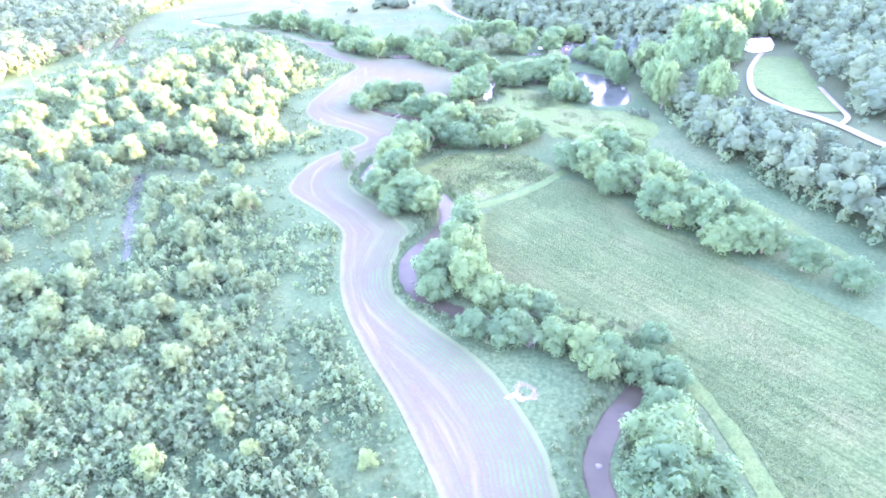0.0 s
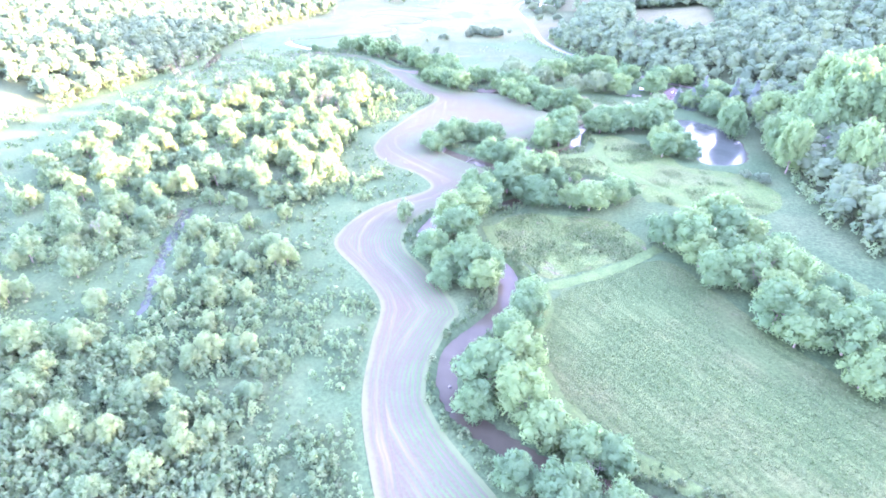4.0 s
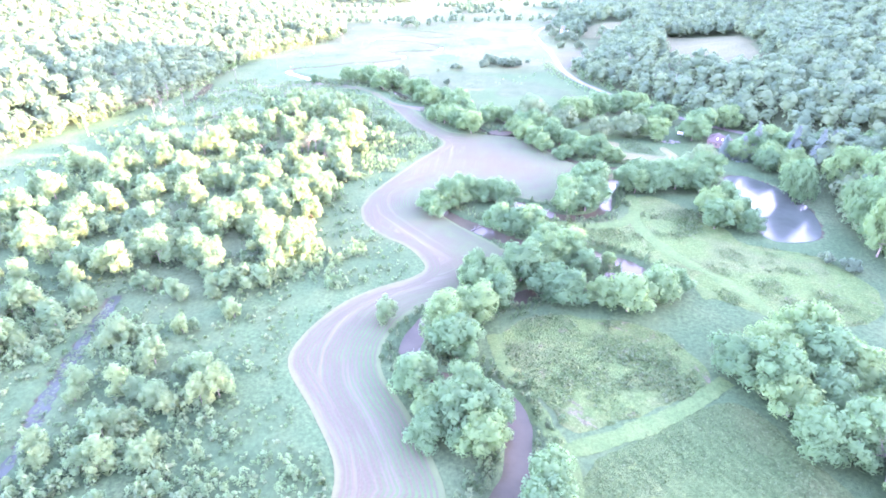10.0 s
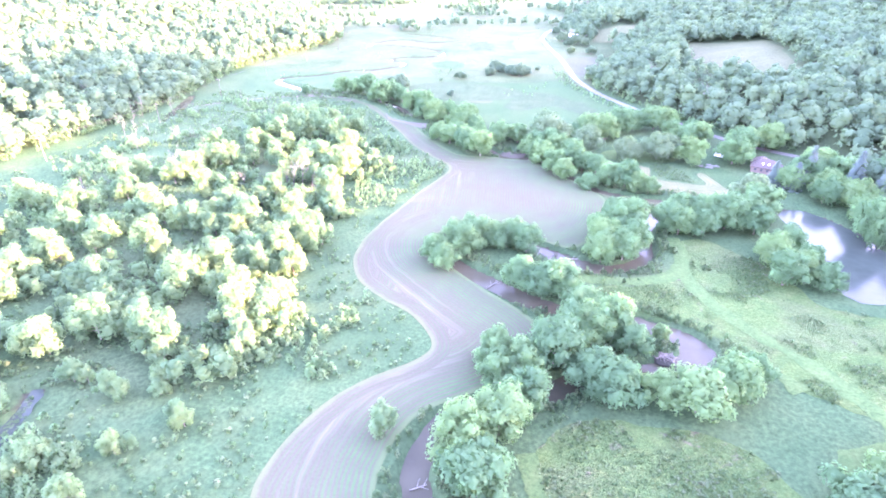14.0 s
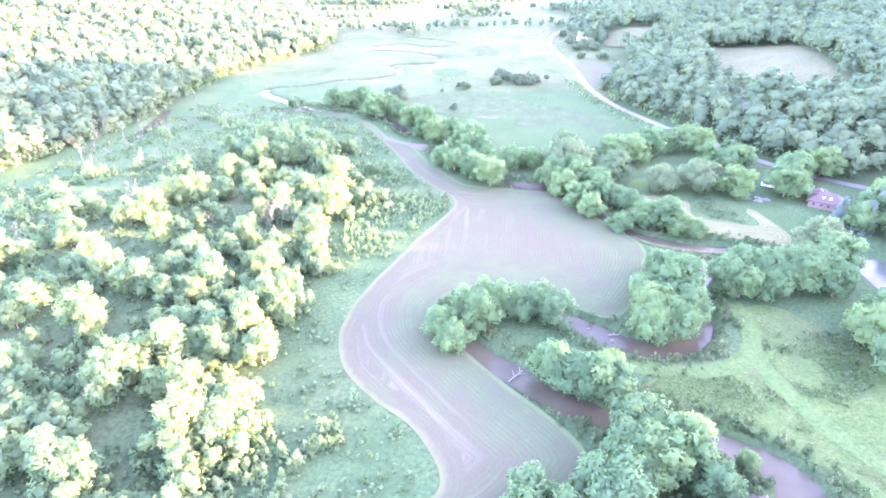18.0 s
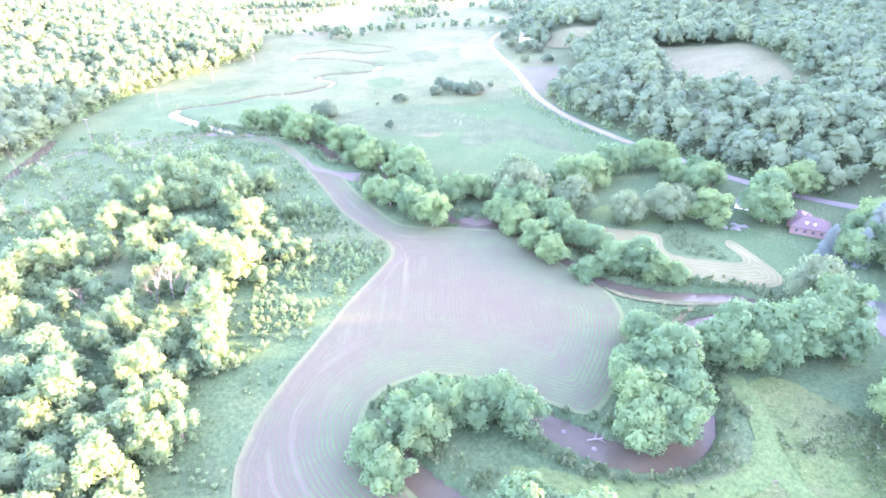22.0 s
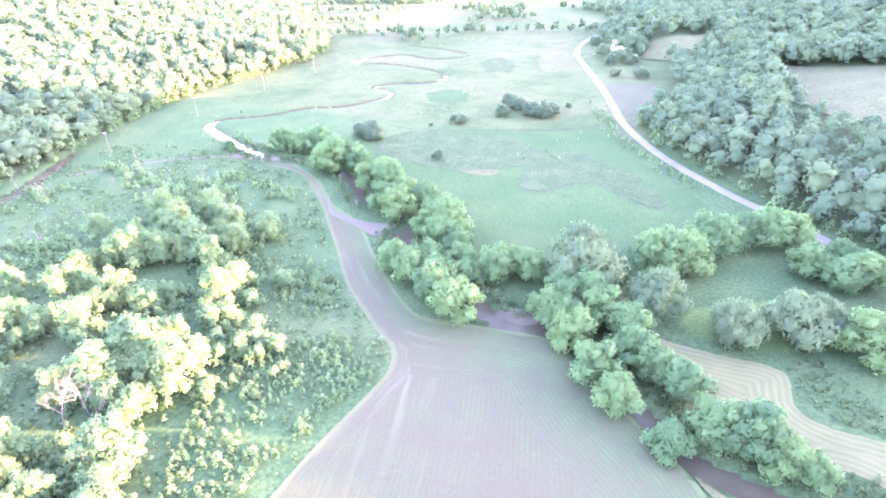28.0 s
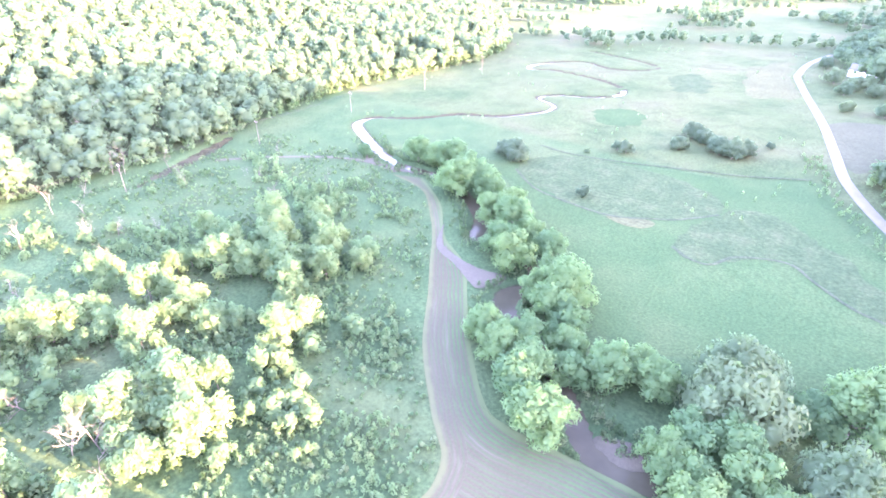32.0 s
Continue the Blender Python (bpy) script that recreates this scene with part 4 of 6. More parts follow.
def make_snag(seed, H, spread):
    """A dead standing tree: forked bare limbs."""
    r = np.random.default_rng(seed)
    pieces = []

    def limb(a, d, length, rad, depth):
        d = d / np.linalg.norm(d)
        bend = r.normal(scale=0.15, size=3)
        mid, end = a + d * length * 0.5 + bend * length * 0.3, a + (d + bend) * length
        pieces.append(tube([a, mid, end], [rad, rad * 0.75, rad * 0.4], 5))
        if depth:
            for k in range(r.integers(3, 6)):
                s = r.uniform(0.35, 1.0)
                p = a * (1 - s) + end * s
                limb(p, d * 0.6 + r.normal(scale=spread, size=3) + (0, 0, 0.2), length * r.uniform(0.4, 0.65), rad * 0.55, depth - 1)

    limb(np.array((0, 0, -0.3)), np.array((r.normal() * 0.1, r.normal() * 0.1, 1.0)), H * 0.6, 0.1, 3)
    v, f = join(pieces)
    return [mesh_of("branches", v, f, BARK_DEAD)]


SNAG = [make_snag(90 + k, h, s) for k, (h, s) in enumerate([(9, 0.6), (11, 0.45), (8, 0.7), (10, 0.55)])]


def make_spruce(seed, R, H):
    """A conifer: straight trunk and tiers of drooping needle sprays."""
    r = np.random.default_rng(seed)
    V, F = [], []
    base = 0
    for z in np.arange(0.08, 0.98, 0.045):
        reach = R * (1 - z) ** 0.8 * r.uniform(0.85, 1.1)
        k = int(9 + 22 * (1 - z))
        w = r.uniform(0, 6.28, k)
        for q in (0.45, 0.95):
            d = np.stack([np.cos(w), np.sin(w), np.full(k, -0.25)], 1)
            p = d * reach * q * r.uniform(0.8, 1.1, (k, 1)) + (0, 0, z * H)
            side = np.stack([-np.sin(w), np.cos(w), r.normal(scale=0.2, size=k)], 1)
            s = R * 0.17
            V.append(np.stack([p - side * s - d * s, p + side * s - d * s, p + d * s * 1.6 + (0, 0, -0.1)], 1).reshape(-1, 3))
            F.append(base + np.arange(3 * k).reshape(-1, 3))
            base += 3 * k
    tv, tf = tube([(0, 0, -0.4), (0, 0, H * 0.5), (0, 0, H * 0.98)], [0.28, 0.18, 0.03], 7)
    return mesh_of("trunk", tv, tf, BARK), mesh_of("crown", np.vstack(V), np.vstack(F), LEAF_SPRUCE)


SPRUCE = [make_spruce(80 + k, 3.2, h) for k, h in enumerate([13, 15, 11])]


def grove(name, kinds, places, label, category, group, unit, seed):
    """Trees at given places (x, y, crown radius)."""
    r = np.random.default_rng(seed)
    for k, (x, y, rad) in enumerate(places):
        me = kinds[int(r.integers(len(kinds)))]
        s = rad / unit * r.uniform(0.92, 1.04)
        plant(name, me, x, y, (s + 1.0) * 0.5 if s > 1 else s, r.uniform(0, 6.28), label, category, group, wide=s / ((s + 1.0) * 0.5) if s > 1 else 1.0)


# trees along the river, from south to north
BANK_SOUTH = [(37, 58, 6.0), (33, 50, 5.2), (41, 51, 4.0), (39, 66, 4.0), (38, 77, 4.0), (33, 80, 3.8), (28, 83, 4.0), (23, 85, 4.2), (16, 88, 3.6), (13, 87, 4.2), (6, 89, 3.6), (17, 96, 4.4), (11, 99, 5.0), (6, 105, 4.5),
              (0, 111, 6.4), (5, 117, 5.2), (-2, 104, 4.0), (3, 124, 4.0), (6, 132, 4.0), (7, 138, 4.0), (4, 128, 3.4), (30, 77, 3.6), (22, 95, 3.6), (43, 74, 3.4), (43, 84, 3.2)]
BANK_BEND = [(-10, 148, 5.6), (-5, 144, 4.6), (-16, 150, 4.2), (-20, 157, 5.0), (-14, 168, 6.0), (-18, 175, 5.0), (-12, 181, 5.4), (-8, 188, 4.6), (-10, 155, 4.5), (-15, 144, 3.6), (-4, 151, 4.2), (-14, 195, 4.2), (-9, 197, 4.4),
             (-3, 203, 6.0), (5, 198, 5.6), (9, 195, 5.4), (1, 213, 5.0), (5, 211, 5.2), (9, 214, 5.0), (24, 194, 6.4), (32, 200, 4.6), (18, 195, 4.0), (37, 206, 3.6), (13, 210, 4.2), (-15, 201, 4.4), (20.5, 216.3, 2.0)]
BANK_LOOP = [(-12, 233, 5.0), (-7, 230, 4.8), (-2, 229, 5.2), (3, 220, 5.0), (7, 218, 4.6), (-34, 238, 4.0), (-37, 243, 4.2), (-31, 247, 5.2), (-27, 252, 4.8), (-21, 253, 4.4), (-16, 255, 4.0), (-12, 251, 4.2), (10, 256, 4.8), (14.5, 260.5, 4.8), (8.5, 262, 4.0), (17, 266, 5.8),
             (9, 250, 5.0), (15, 252, 5.0), (18, 259, 5.0), (12, 266, 4.6), (17, 274, 4.6), (14, 278, 4.2), (30, 274, 5.2), (35, 279, 5.2), (41, 279, 6.2), (48, 278, 6.4), (40, 272, 4.6), (54, 284, 5.4), (61, 289, 6.0), (33, 271, 4.0), (56, 276, 4.4)]
BANK_UPPER = [(55, 258, 5.0), (62, 265, 4.6), (55, 246, 4.8), (60, 250, 4.6), (64, 256, 4.4), (65, 246, 3.8), (-6, 319, 4.4), (-2, 312, 4.6), (-11, 330, 5.0), (2, 326, 5.2), (10, 318, 4.6), (7, 304, 4.0), (15, 308, 4.8), (20, 307, 4.6),
              (24, 304, 4.0), (-14, 342, 4.8), (-17, 337, 4.4), (-12, 334, 5.0), (-5, 338, 5.2), (1, 333, 4.6), (-8, 344, 5.0), (28, 303, 3.4), (5, 322, 4.0), (-37, 331.5, 5.6), (-44, 337, 4.6), (-45, 344, 5.2), (-53, 346, 5.0), (-59, 351, 4.4), (-50, 352, 4.4), (-38, 348, 4.0)]
BANK_NORTH = [(-41, 354, 4.2), (-32, 352, 5.4), (-23, 353, 4.4), (-27, 358, 4.0), (-49, 364, 5.4), (-49, 372, 5.8), (-55, 370, 4.6), (-68, 380, 5.4), (-73, 384, 5.2), (-77, 397, 5.6), (-70, 394, 4.6), (-85, 400, 5.0), (-94, 414, 5.6), (-101, 418, 6.6), (-106, 412, 6.4),
              (-112, 427, 5.0), (-120, 430, 5.4), (-127, 430, 5.6), (-136, 430, 4.6), (-157, 423, 2.8), (-55, 378, 4.4), (-62, 390, 4.2), (-82, 408, 4.6), (-44, 360, 4.6)]
for places, seed in ((BANK_SOUTH, 1), (BANK_BEND, 2), (BANK_LOOP, 3), (BANK_UPPER, 4), (BANK_NORTH, 5)):
    grove("riverside_tree", BROAD, places, "leafy green broadleaf tree on the river bank", "tree", "trees along the river", 5.0, seed)
HEDGE = [(44, 175, 5.4), (49, 170, 6.0), (52, 179, 5.2), (60, 186, 5.6), (60, 178, 5.6), (66, 177, 5.2), (58, 167, 5.6), (51, 164, 5.0), (59, 156, 5.8), (52, 155, 4.6), (64, 147, 5.4), (70, 154, 5.6), (69, 164, 5.4), (62, 140, 5.0), (71, 140, 5.4), (73, 132, 5.0), (72, 122, 4.4),
         (78, 121, 4.8), (85, 130, 5.0), (84, 120, 4.6), (81, 139, 4.8), (77, 150, 4.6), (72, 170, 4.6), (64, 133, 4.4), (90, 112, 4.4), (97, 104, 4.6)]
grove("hedgerow_tree", BROAD, HEDGE, "dense green tree in the hedgerow beside the meadow", "tree", "hedgerow trees", 5.0, 6)
HOMESTEAD = [(49, 339, 5.6), (68, 348, 7.0), (65, 341, 7.0), (84, 363, 6.4), (88, 326, 6.6), (92, 334, 6.0), (16, 366, 5.6), (24, 377, 6.4), (32, 384, 6.4), (40, 386, 6.6), (46, 388, 6.0), (8, 362, 5.8), (2, 359, 4.4), (52, 366, 5.2), (46, 372, 4.6), (58, 368, 4.6),
             (12, 369, 4.6), (73, 358, 5.4), (90, 314, 5.6), (95, 305, 5.6), (86, 306, 5.0), (93, 292, 5.4), (20, 371, 4.6), (55, 376, 4.4), (79, 318, 5.0), (97, 338, 4.6), (104, 331, 5.2), (98, 327, 5.0), (120, 325, 5.4), (128, 318, 5.4), (136, 312, 5.4), (112, 326, 5.0)]
grove("yard_tree", BROAD, HOMESTEAD, "large green shade tree near the farmhouse", "tree", "trees round the farmhouse", 5.0, 7)
grove("willow", WILLOW, [(-9, 354, 8.6), (-10, 361, 7.0), (7, 344, 6.2), (23, 339, 5.6), (36, 342, 7.4), (41, 345, 5.2), (60, 299, 7.0)], "grey-green weeping willow with drooping foliage", "tree", "willows", 6.0, 8)
grove("spruce", SPRUCE, [(80, 317, 3.4), (74.5, 321, 3.0), (87, 325, 3.4), (100, 319, 3.6), (107, 313, 3.8), (113, 318, 3.4)], "dark blue-green spruce beside the farmhouse", "tree", "spruces", 3.2, 17)
grove("meadow_bush", BUSH, [(-107, 453, 4.6), (-112, 456, 3.8), (-103, 452, 3.6), (-54, 500, 4.0), (-52, 520, 5.0), (-46, 516, 4.6), (-34, 500, 5.2), (-39, 503, 4.4), (-71, 484, 3.2), (-75, 486, 2.8), (-69, 434, 2.4), (-42, 508, 3.6), (-30, 505, 3.4), (86, 226, 3.0), (82, 230, 2.4), (-84, 476, 1.6), (-23, 520, 2.2)],
      "low dark green bush standing in the pasture", "bush", "pasture bushes", 3.0, 9)
grove("pasture_tree", HAZED, [(-40, 505, 4.4), (-34, 501, 4.6), (-48, 514, 4.0), (-30, 506, 3.6), (-53, 520, 4.4), (-54, 501, 3.4), (-105, 453, 4.6), (-110, 456, 3.8)], "small rounded tree standing in the open pasture", "tree", "pasture trees", 5.0, 18)
grove("barn_tree", HAZED, [(-7, 667, 5.0), (-1, 640, 4.4), (4, 655, 5.4), (13, 644, 5.0), (1, 602, 3.6), (17, 600, 4.4), (-14, 716, 4.8), (20, 680, 5.0), (10, 668, 4.6)], "leafy shade tree near the roadside barn", "tree", "trees round the barn", 5.0, 19)
grove("field_bush", SCRUB, [(-33, 178, 2.8)], "lone young tree at the field margin", "tree", "", 3.6, 10)

# scrub trees west of the field
SCRUB_LIT = [(-140, 330, 3.6), (-94, 328, 5.6), (-96, 303, 6.2), (-87, 297, 5.8), (-101, 291, 6.0), (-83, 277, 5.0), (-78, 267, 4.2), (-101, 273, 4.0), (-139, 296, 5.6), (-136, 303, 5.0), (-147, 299, 4.8), (-128, 303, 4.0), (-112, 262, 4.6), (-102, 253, 4.4), (-112, 253, 4.4), (-88, 257, 4.4),
             (-80, 250, 4.2), (-74, 241, 4.0), (-81, 241, 4.0), (-78, 232, 4.4), (-84, 230, 4.2), (-92, 233, 4.2), (-82, 224, 3.6), (-74, 225, 3.6), (-105, 243, 4.2), (-90, 225, 3.6), (-105, 268, 3.4), (-97, 296, 4.6), (-90, 289, 4.4), (-90, 266, 3.8)]
SCRUB_MID = [(-74, 200, 5.6), (-70, 207, 5.4), (-78, 206, 4.4), (-93, 221, 5.2), (-97, 212, 5.0), (-117, 228, 5.0), (-98, 247, 4.6), (-116, 244, 5.0), (-138, 253, 5.4), (-136, 230, 5.0), (-143, 219, 5.0), (-142, 206, 5.0), (-134, 187, 4.6), (-112, 184, 4.4), (-105, 192, 4.6), (-92, 192, 4.6),
             (-172, 225, 5.4), (-160, 250, 5.2), (-143, 282, 5.4), (-165, 279, 5.6), (-125, 270, 4.8), (-152, 235, 5.0), (-122, 212, 4.6), (-150, 195, 5.0), (-165, 208, 5.2), (-84, 213, 4.4), (-128, 246, 4.2), (-155, 265, 4.6), (-180, 250, 5.2), (-86, 190, 4.0)]
SCRUB_NORTH = [(-131, 335, 5.0), (-127, 350, 5.2), (-114, 345, 5.2), (-112, 356, 4.8), (-139, 361, 4.8), (-121, 339, 4.6), (-135, 343, 4.6), (-119, 363, 4.4), (-128, 368, 4.4), (-105, 336, 4.4), (-147, 344, 4.2), (-110, 320, 4.4), (-120, 318, 4.6), (-132, 318, 4.6), (-117, 305, 4.2), (-150, 315, 4.4), (-106, 349, 4.4), (-102, 360, 4.0)]
SCRUB_SOUTH = [(-109, 160, 4.3), (-90, 158, 3.6), (-69, 127, 3.9), (-77, 144, 3.6), (-68, 142, 3.6), (-67, 151, 3.0), (-59, 146, 3.6), (-77, 152, 3.4), (-73, 134, 3.4), (-77, 164, 2.8), (-62, 130, 3.3), (-54, 80, 3.4), (-51, 85, 3.4), (-87, 89, 4.3), (-74, 84, 4.3), (-65, 95, 3.8), (-41, 78, 2.6), (-100, 104, 4.1),
               (-90, 108, 4.1), (-60, 108, 4.1), (-53, 112, 3.3), (-110, 133, 4.6), (-123, 147, 4.9), (-113, 151, 4.6), (-120, 163, 4.6), (-108, 168, 4.1), (-81, 127, 3.6), (-62, 150, 3.8), (-75, 66, 3.3), (-118, 120, 4.1)]
SCRUB_EDGE = [(-105, 90, 4.1), (-128, 135, 4.4), (-136, 160, 4.6), (-145, 175, 4.4), (-130, 172, 4.1), (-118, 176, 3.8), (-98, 178, 3.4), (-88, 176, 3.3), (-80, 180, 3.3), (-70, 172, 3.0), (-56, 92, 3.3), (-48, 90, 3.1), (-60, 75, 3.3), (-85, 76, 3.8), (-72, 105, 3.6), (-95, 120, 3.8), (-64, 118, 3.1), (-86, 142, 3.1), (-58, 66, 2.8), (-90, 98, 3.3), (-66, 86, 3.4), (-46, 100, 2.8), (-160, 185, 4.4), (-175, 195, 4.6), (-155, 165, 4.6)]
for places, seed in ((SCRUB_LIT, 11), (SCRUB_MID, 12), (SCRUB_NORTH, 13), (SCRUB_SOUTH, 14), (SCRUB_EDGE, 15)):
    pr = np.random.default_rng(seed + 60)
    pairs = []
    for x, y, rad in places:
        a = pr.uniform(0, 6.28)
        rad *= 0.8 if seed > 13 else 1.0
        pairs.append((x - math.cos(a) * rad * 0.35, y - math.sin(a) * rad * 0.35, rad * 0.78))
        pairs.append((x + math.cos(a) * rad * 0.8, y + math.sin(a) * rad * 0.8, rad * pr.uniform(0.45, 0.72)))
    grove("scrub_tree", SCRUB, pairs, "slender scrub tree with yellow-green leaves on rough ground", "tree", "scrub trees west of the field", 3.1, seed)
grove("young_tree", LIME, [(-39, 65, 2.3), (-49, 57, 2.8), (-33, 59, 1.8), (-13, 57, 1.8), (-42, 70, 2.0)], "bright yellow-green sapling among shrubs", "tree", "saplings", 3.6, 16)
for k, (x, y, rad) in enumerate([(88, 277, 6.5), (105, 284, 7.5), (112, 272, 7.5), (129, 292, 8), (125, 266, 8), (100, 248, 7), (100, 258, 6.5), (142, 294, 8), (115, 263, 7.5), (129, 277, 8), (134, 264, 7.5), (146, 290, 8), (172, 306, 8), (152, 296, 7.5), (113, 226, 6.5), (97, 236, 6), (158, 300, 7)]):
    plant("hillside_tree", BROAD[k % 6], x, y, 2.3 if x > 111 else 1.8, k * 2.1, "tall broadleaf tree on the hillside catching low sunlight", "tree", "tall hillside trees", wide=rad / 11.0)
for k, (x, y, s) in enumerate([(50, 450, 1.4), (46, 456, 1.4), (54, 446, 1.3), (58, 421, 1.4), (63, 416, 1.3), (67, 410, 1.4), (72, 404, 1.2), (-98, 287, 1.3), (-93, 284, 1.1), (-206, 327, 1.0), (-211, 339, 1.0), (-177, 324, 0.9), (-174, 331, 0.9), (-161, 321, 0.6), (-173, 383, 0.8), (-154, 372, 0.8), (-224, 356, 1.3), (-221, 359, 1.2), (-190, 407, 0.8), (-100, 283, 1.2), (-104, 288, 1.0), (-88, 276, 0.8), (-168, 262, 1.1), (-152, 288, 1.0), (-180, 292, 1.0), (-186, 310, 1.0), (-160, 300, 0.9),
                               (62, 151, 1.2), (19, 85, 0.8), (-115, 148, 1.0), (-165, 340, 0.8), (-147, 392, 0.7), (-26, 256, 0.6), (37, 346, 0.8), (-120, 284, 0.9), (20, 91, 0.75), (-256, 365, 1.4), (-256, 369, 1.3), (-198, 333, 0.9), (-191, 365, 0.8), (-181, 384, 0.7), (-211, 371, 0.9)]):
    plant("dead_tree", SNAG[k % 4], x, y, s, k * 1.7, "bare pale dead standing tree", "dead tree", "dead trees")


# ---------------------------------------------------------------- joined vegetation
def template(seed, R, H, lobes, leaves, size, low, up=0.3, solid=0.86, full=1.0):
    r = np.random.default_rng(seed)
    c, rad = lobes_for(r, R, H, lobes, H * low + R * 0.3, full)
    sprays = leaves_on(c, rad, leaves, size, r, up=up, soft=0.7)
    return join([core(c, rad, r, solid), sprays]) if solid else sprays


def scatter(name, temps, xy, scales, mat, label, category, seed, lift=0.0):
    """Many plants joined into one mesh of kind stuff."""
    r = np.random.default_rng(seed)
    z = land(xy[:, 0], xy[:, 1]) + lift
    V, F, T, N, base = [], [], [], [], 0
    which = r.integers(len(temps), size=len(xy))
    for k, (tv, tf, tn) in enumerate(temps):
        idx = np.where(which == k)[0]
        if not len(idx):
            continue
        w = r.uniform(0, 6.28, len(idx))
        c, s = np.cos(w), np.sin(w)
        sc = scales[idx]
        sz = sc * r.uniform(0.85, 1.15, len(idx))
        x = (c[:, None] * tv[:, 0] - s[:, None] * tv[:, 1]) * sc[:, None] + xy[idx, 0][:, None]
        y = (s[:, None] * tv[:, 0] + c[:, None] * tv[:, 1]) * sc[:, None] + xy[idx, 1][:, None]
        zz = tv[:, 2][None] * sz[:, None] + z[idx][:, None]
        V.append(np.stack([x, y, zz], -1).reshape(-1, 3))
        N.append(np.stack([c[:, None] * tn[:, 0] - s[:, None] * tn[:, 1], s[:, None] * tn[:, 0] + c[:, None] * tn[:, 1], np.tile(tn[:, 2], (len(idx), 1))], -1).reshape(-1, 3))
        F.append((tf[None] + (np.arange(len(idx)) * len(tv))[:, None, None]).reshape(-1, 3) + base)
        T.append(np.repeat(r.uniform(0, 1, len(idx)), len(tv)))
        base += len(idx) * len(tv)
    ob = put(name, mesh_of(name, np.vstack(V), np.vstack(F), mat, attrs={"tone": np.concatenate(T)}, normals=np.vstack(N)))
    return tagged(ob, label, category, kind="stuff")


def spread(lo, hi, gap, seed):
    """A jittered grid of places."""
    r = np.random.default_rng(seed)
    X, Y = np.meshgrid(np.arange(lo[0], hi[0], gap), np.arange(lo[1], hi[1], gap))
    p = np.stack([X.ravel(), Y.ravel()], 1) + r.uniform(-0.42, 0.42, (X.size, 2)) * gap
    return p


def plume(seed, R, H, leaves):
    """A shrub: upright sprays narrowing to an uneven tip."""
    r = np.random.default_rng(seed)
    h = r.uniform(0.12, 1.0, leaves)
    w = r.uniform(0, 6.28, leaves)
    reach = R * np.sin(np.pi * (0.25 + 0.72 * h)) * r.uniform(0.35, 1.05, leaves)
    p = np.stack([np.cos(w) * reach, np.sin(w) * reach, h * H], 1)
    n = p * (1, 1, 0) / R + r.normal(scale=0.6, size=p.shape) + (0, 0, 0.7)
    n /= np.linalg.norm(n, axis=1)[:, None]
    a = np.cross(n, r.normal(size=n.shape))
    a /= np.linalg.norm(a, axis=1)[:, None]
    b = np.cross(n, a)
    s = 0.42 * r.uniform(0.7, 1.3, (leaves, 1))
    v = np.stack([p - a * s * 0.55 - b * s * 0.5, p + a * s * 0.55 - b * s * 0.5, p + b * s * 0.9], 1).reshape(-1, 3)
    return v, np.arange(3 * leaves).reshape(-1, 3), np.repeat(unit(p * (1, 1, 0) / R + 0.4 * n + (0, 0, 0.5)), 3, 0)


WOOD = [template(200 + k, 5.2, h, n + 3, 150, 1.05, 0.02, 0.6, full=1.45) for k, (h, n) in enumerate([(12, 5), (14, 6), (11, 5), (13, 6), (15, 6)])]
WOOD_HIGH = [template(210 + k, 5.2, h, n + 1, 64, 1.6, 0.02, 0.6, full=1.45) for k, (h, n) in enumerate([(12, 4), (14, 5), (11, 4), (13, 5)])]
BRUSH = [plume(220 + k, w, h, n) for k, (w, h, n) in enumerate([(0.7, 2.2, 38), (0.8, 3.0, 46), (1.0, 1.8, 40), (0.75, 2.6, 42), (1.3, 2.4, 54)])]
TUFT = [template(250 + k, 0.55, h, 2, 12, 0.3, 0.0, 0.8, 0) for k, h in enumerate([0.6, 0.8, 0.5])]
HERB = [template(240 + k, 0.6, h, 2, 12, 0.42, 0.0, 0.8, 0) for k, h in enumerate([0.8, 1.1, 0.65])]

west = spread((-700, 150), (-195, 1000), 7.4, 1)
dw = np.interp(west[:, 1], *np.array(WEST_BASE).T) - west[:, 0]
west = west[(dw > -1) & (dw < 260) & (west[:, 1] > 225 - 0.2 * west[:, 0])]
high = np.interp(west[:, 1], *np.array(WEST_BASE).T) - west[:, 0] > 95
west_size = np.random.default_rng(2).uniform(0.74, 1.12, len(west))
scatter("woodland_west", WOOD, west[~high], west_size[~high], LEAF_WOOD, "dense deciduous forest on the lower western hillside", "forest", 3)
scatter("woodland_west_upper", WOOD_HIGH, west[high], west_size[high], LEAF_WOOD, "dense deciduous forest on the upper western hill", "forest", 3)
UPLANDS = [np.array([(72, 490), (76, 540), (82, 582), (106, 572), (134, 560), (130, 510), (122, 450), (98, 452)], float), np.array([(20, 660), (24, 694), (66, 690), (70, 650), (40, 640)], float)]
east = spread((-30, 60), (500, 1050), 8.2, 4)
near_east = spread((10, 60), (176, 600), 6.2, 44)
east = np.vstack([east[~((east[:, 0] < 176) & (east[:, 1] < 600) & (east[:, 0] > 10))], near_east])
de = east[:, 0] - np.interp(east[:, 1], *np.array(EAST_BASE).T)
keep = (de > 2) & (de < 260) & (east[:, 0] < 1.05 * east[:, 1] + 45)
for poly in UPLANDS:
    keep &= ~within(east, poly)
yard = closed([(133, 198), (147, 192), (153, 212), (162, 240), (172, 270), (166, 292), (150, 280), (140, 256), (132, 226)])
keep &= ~within(east, yard)
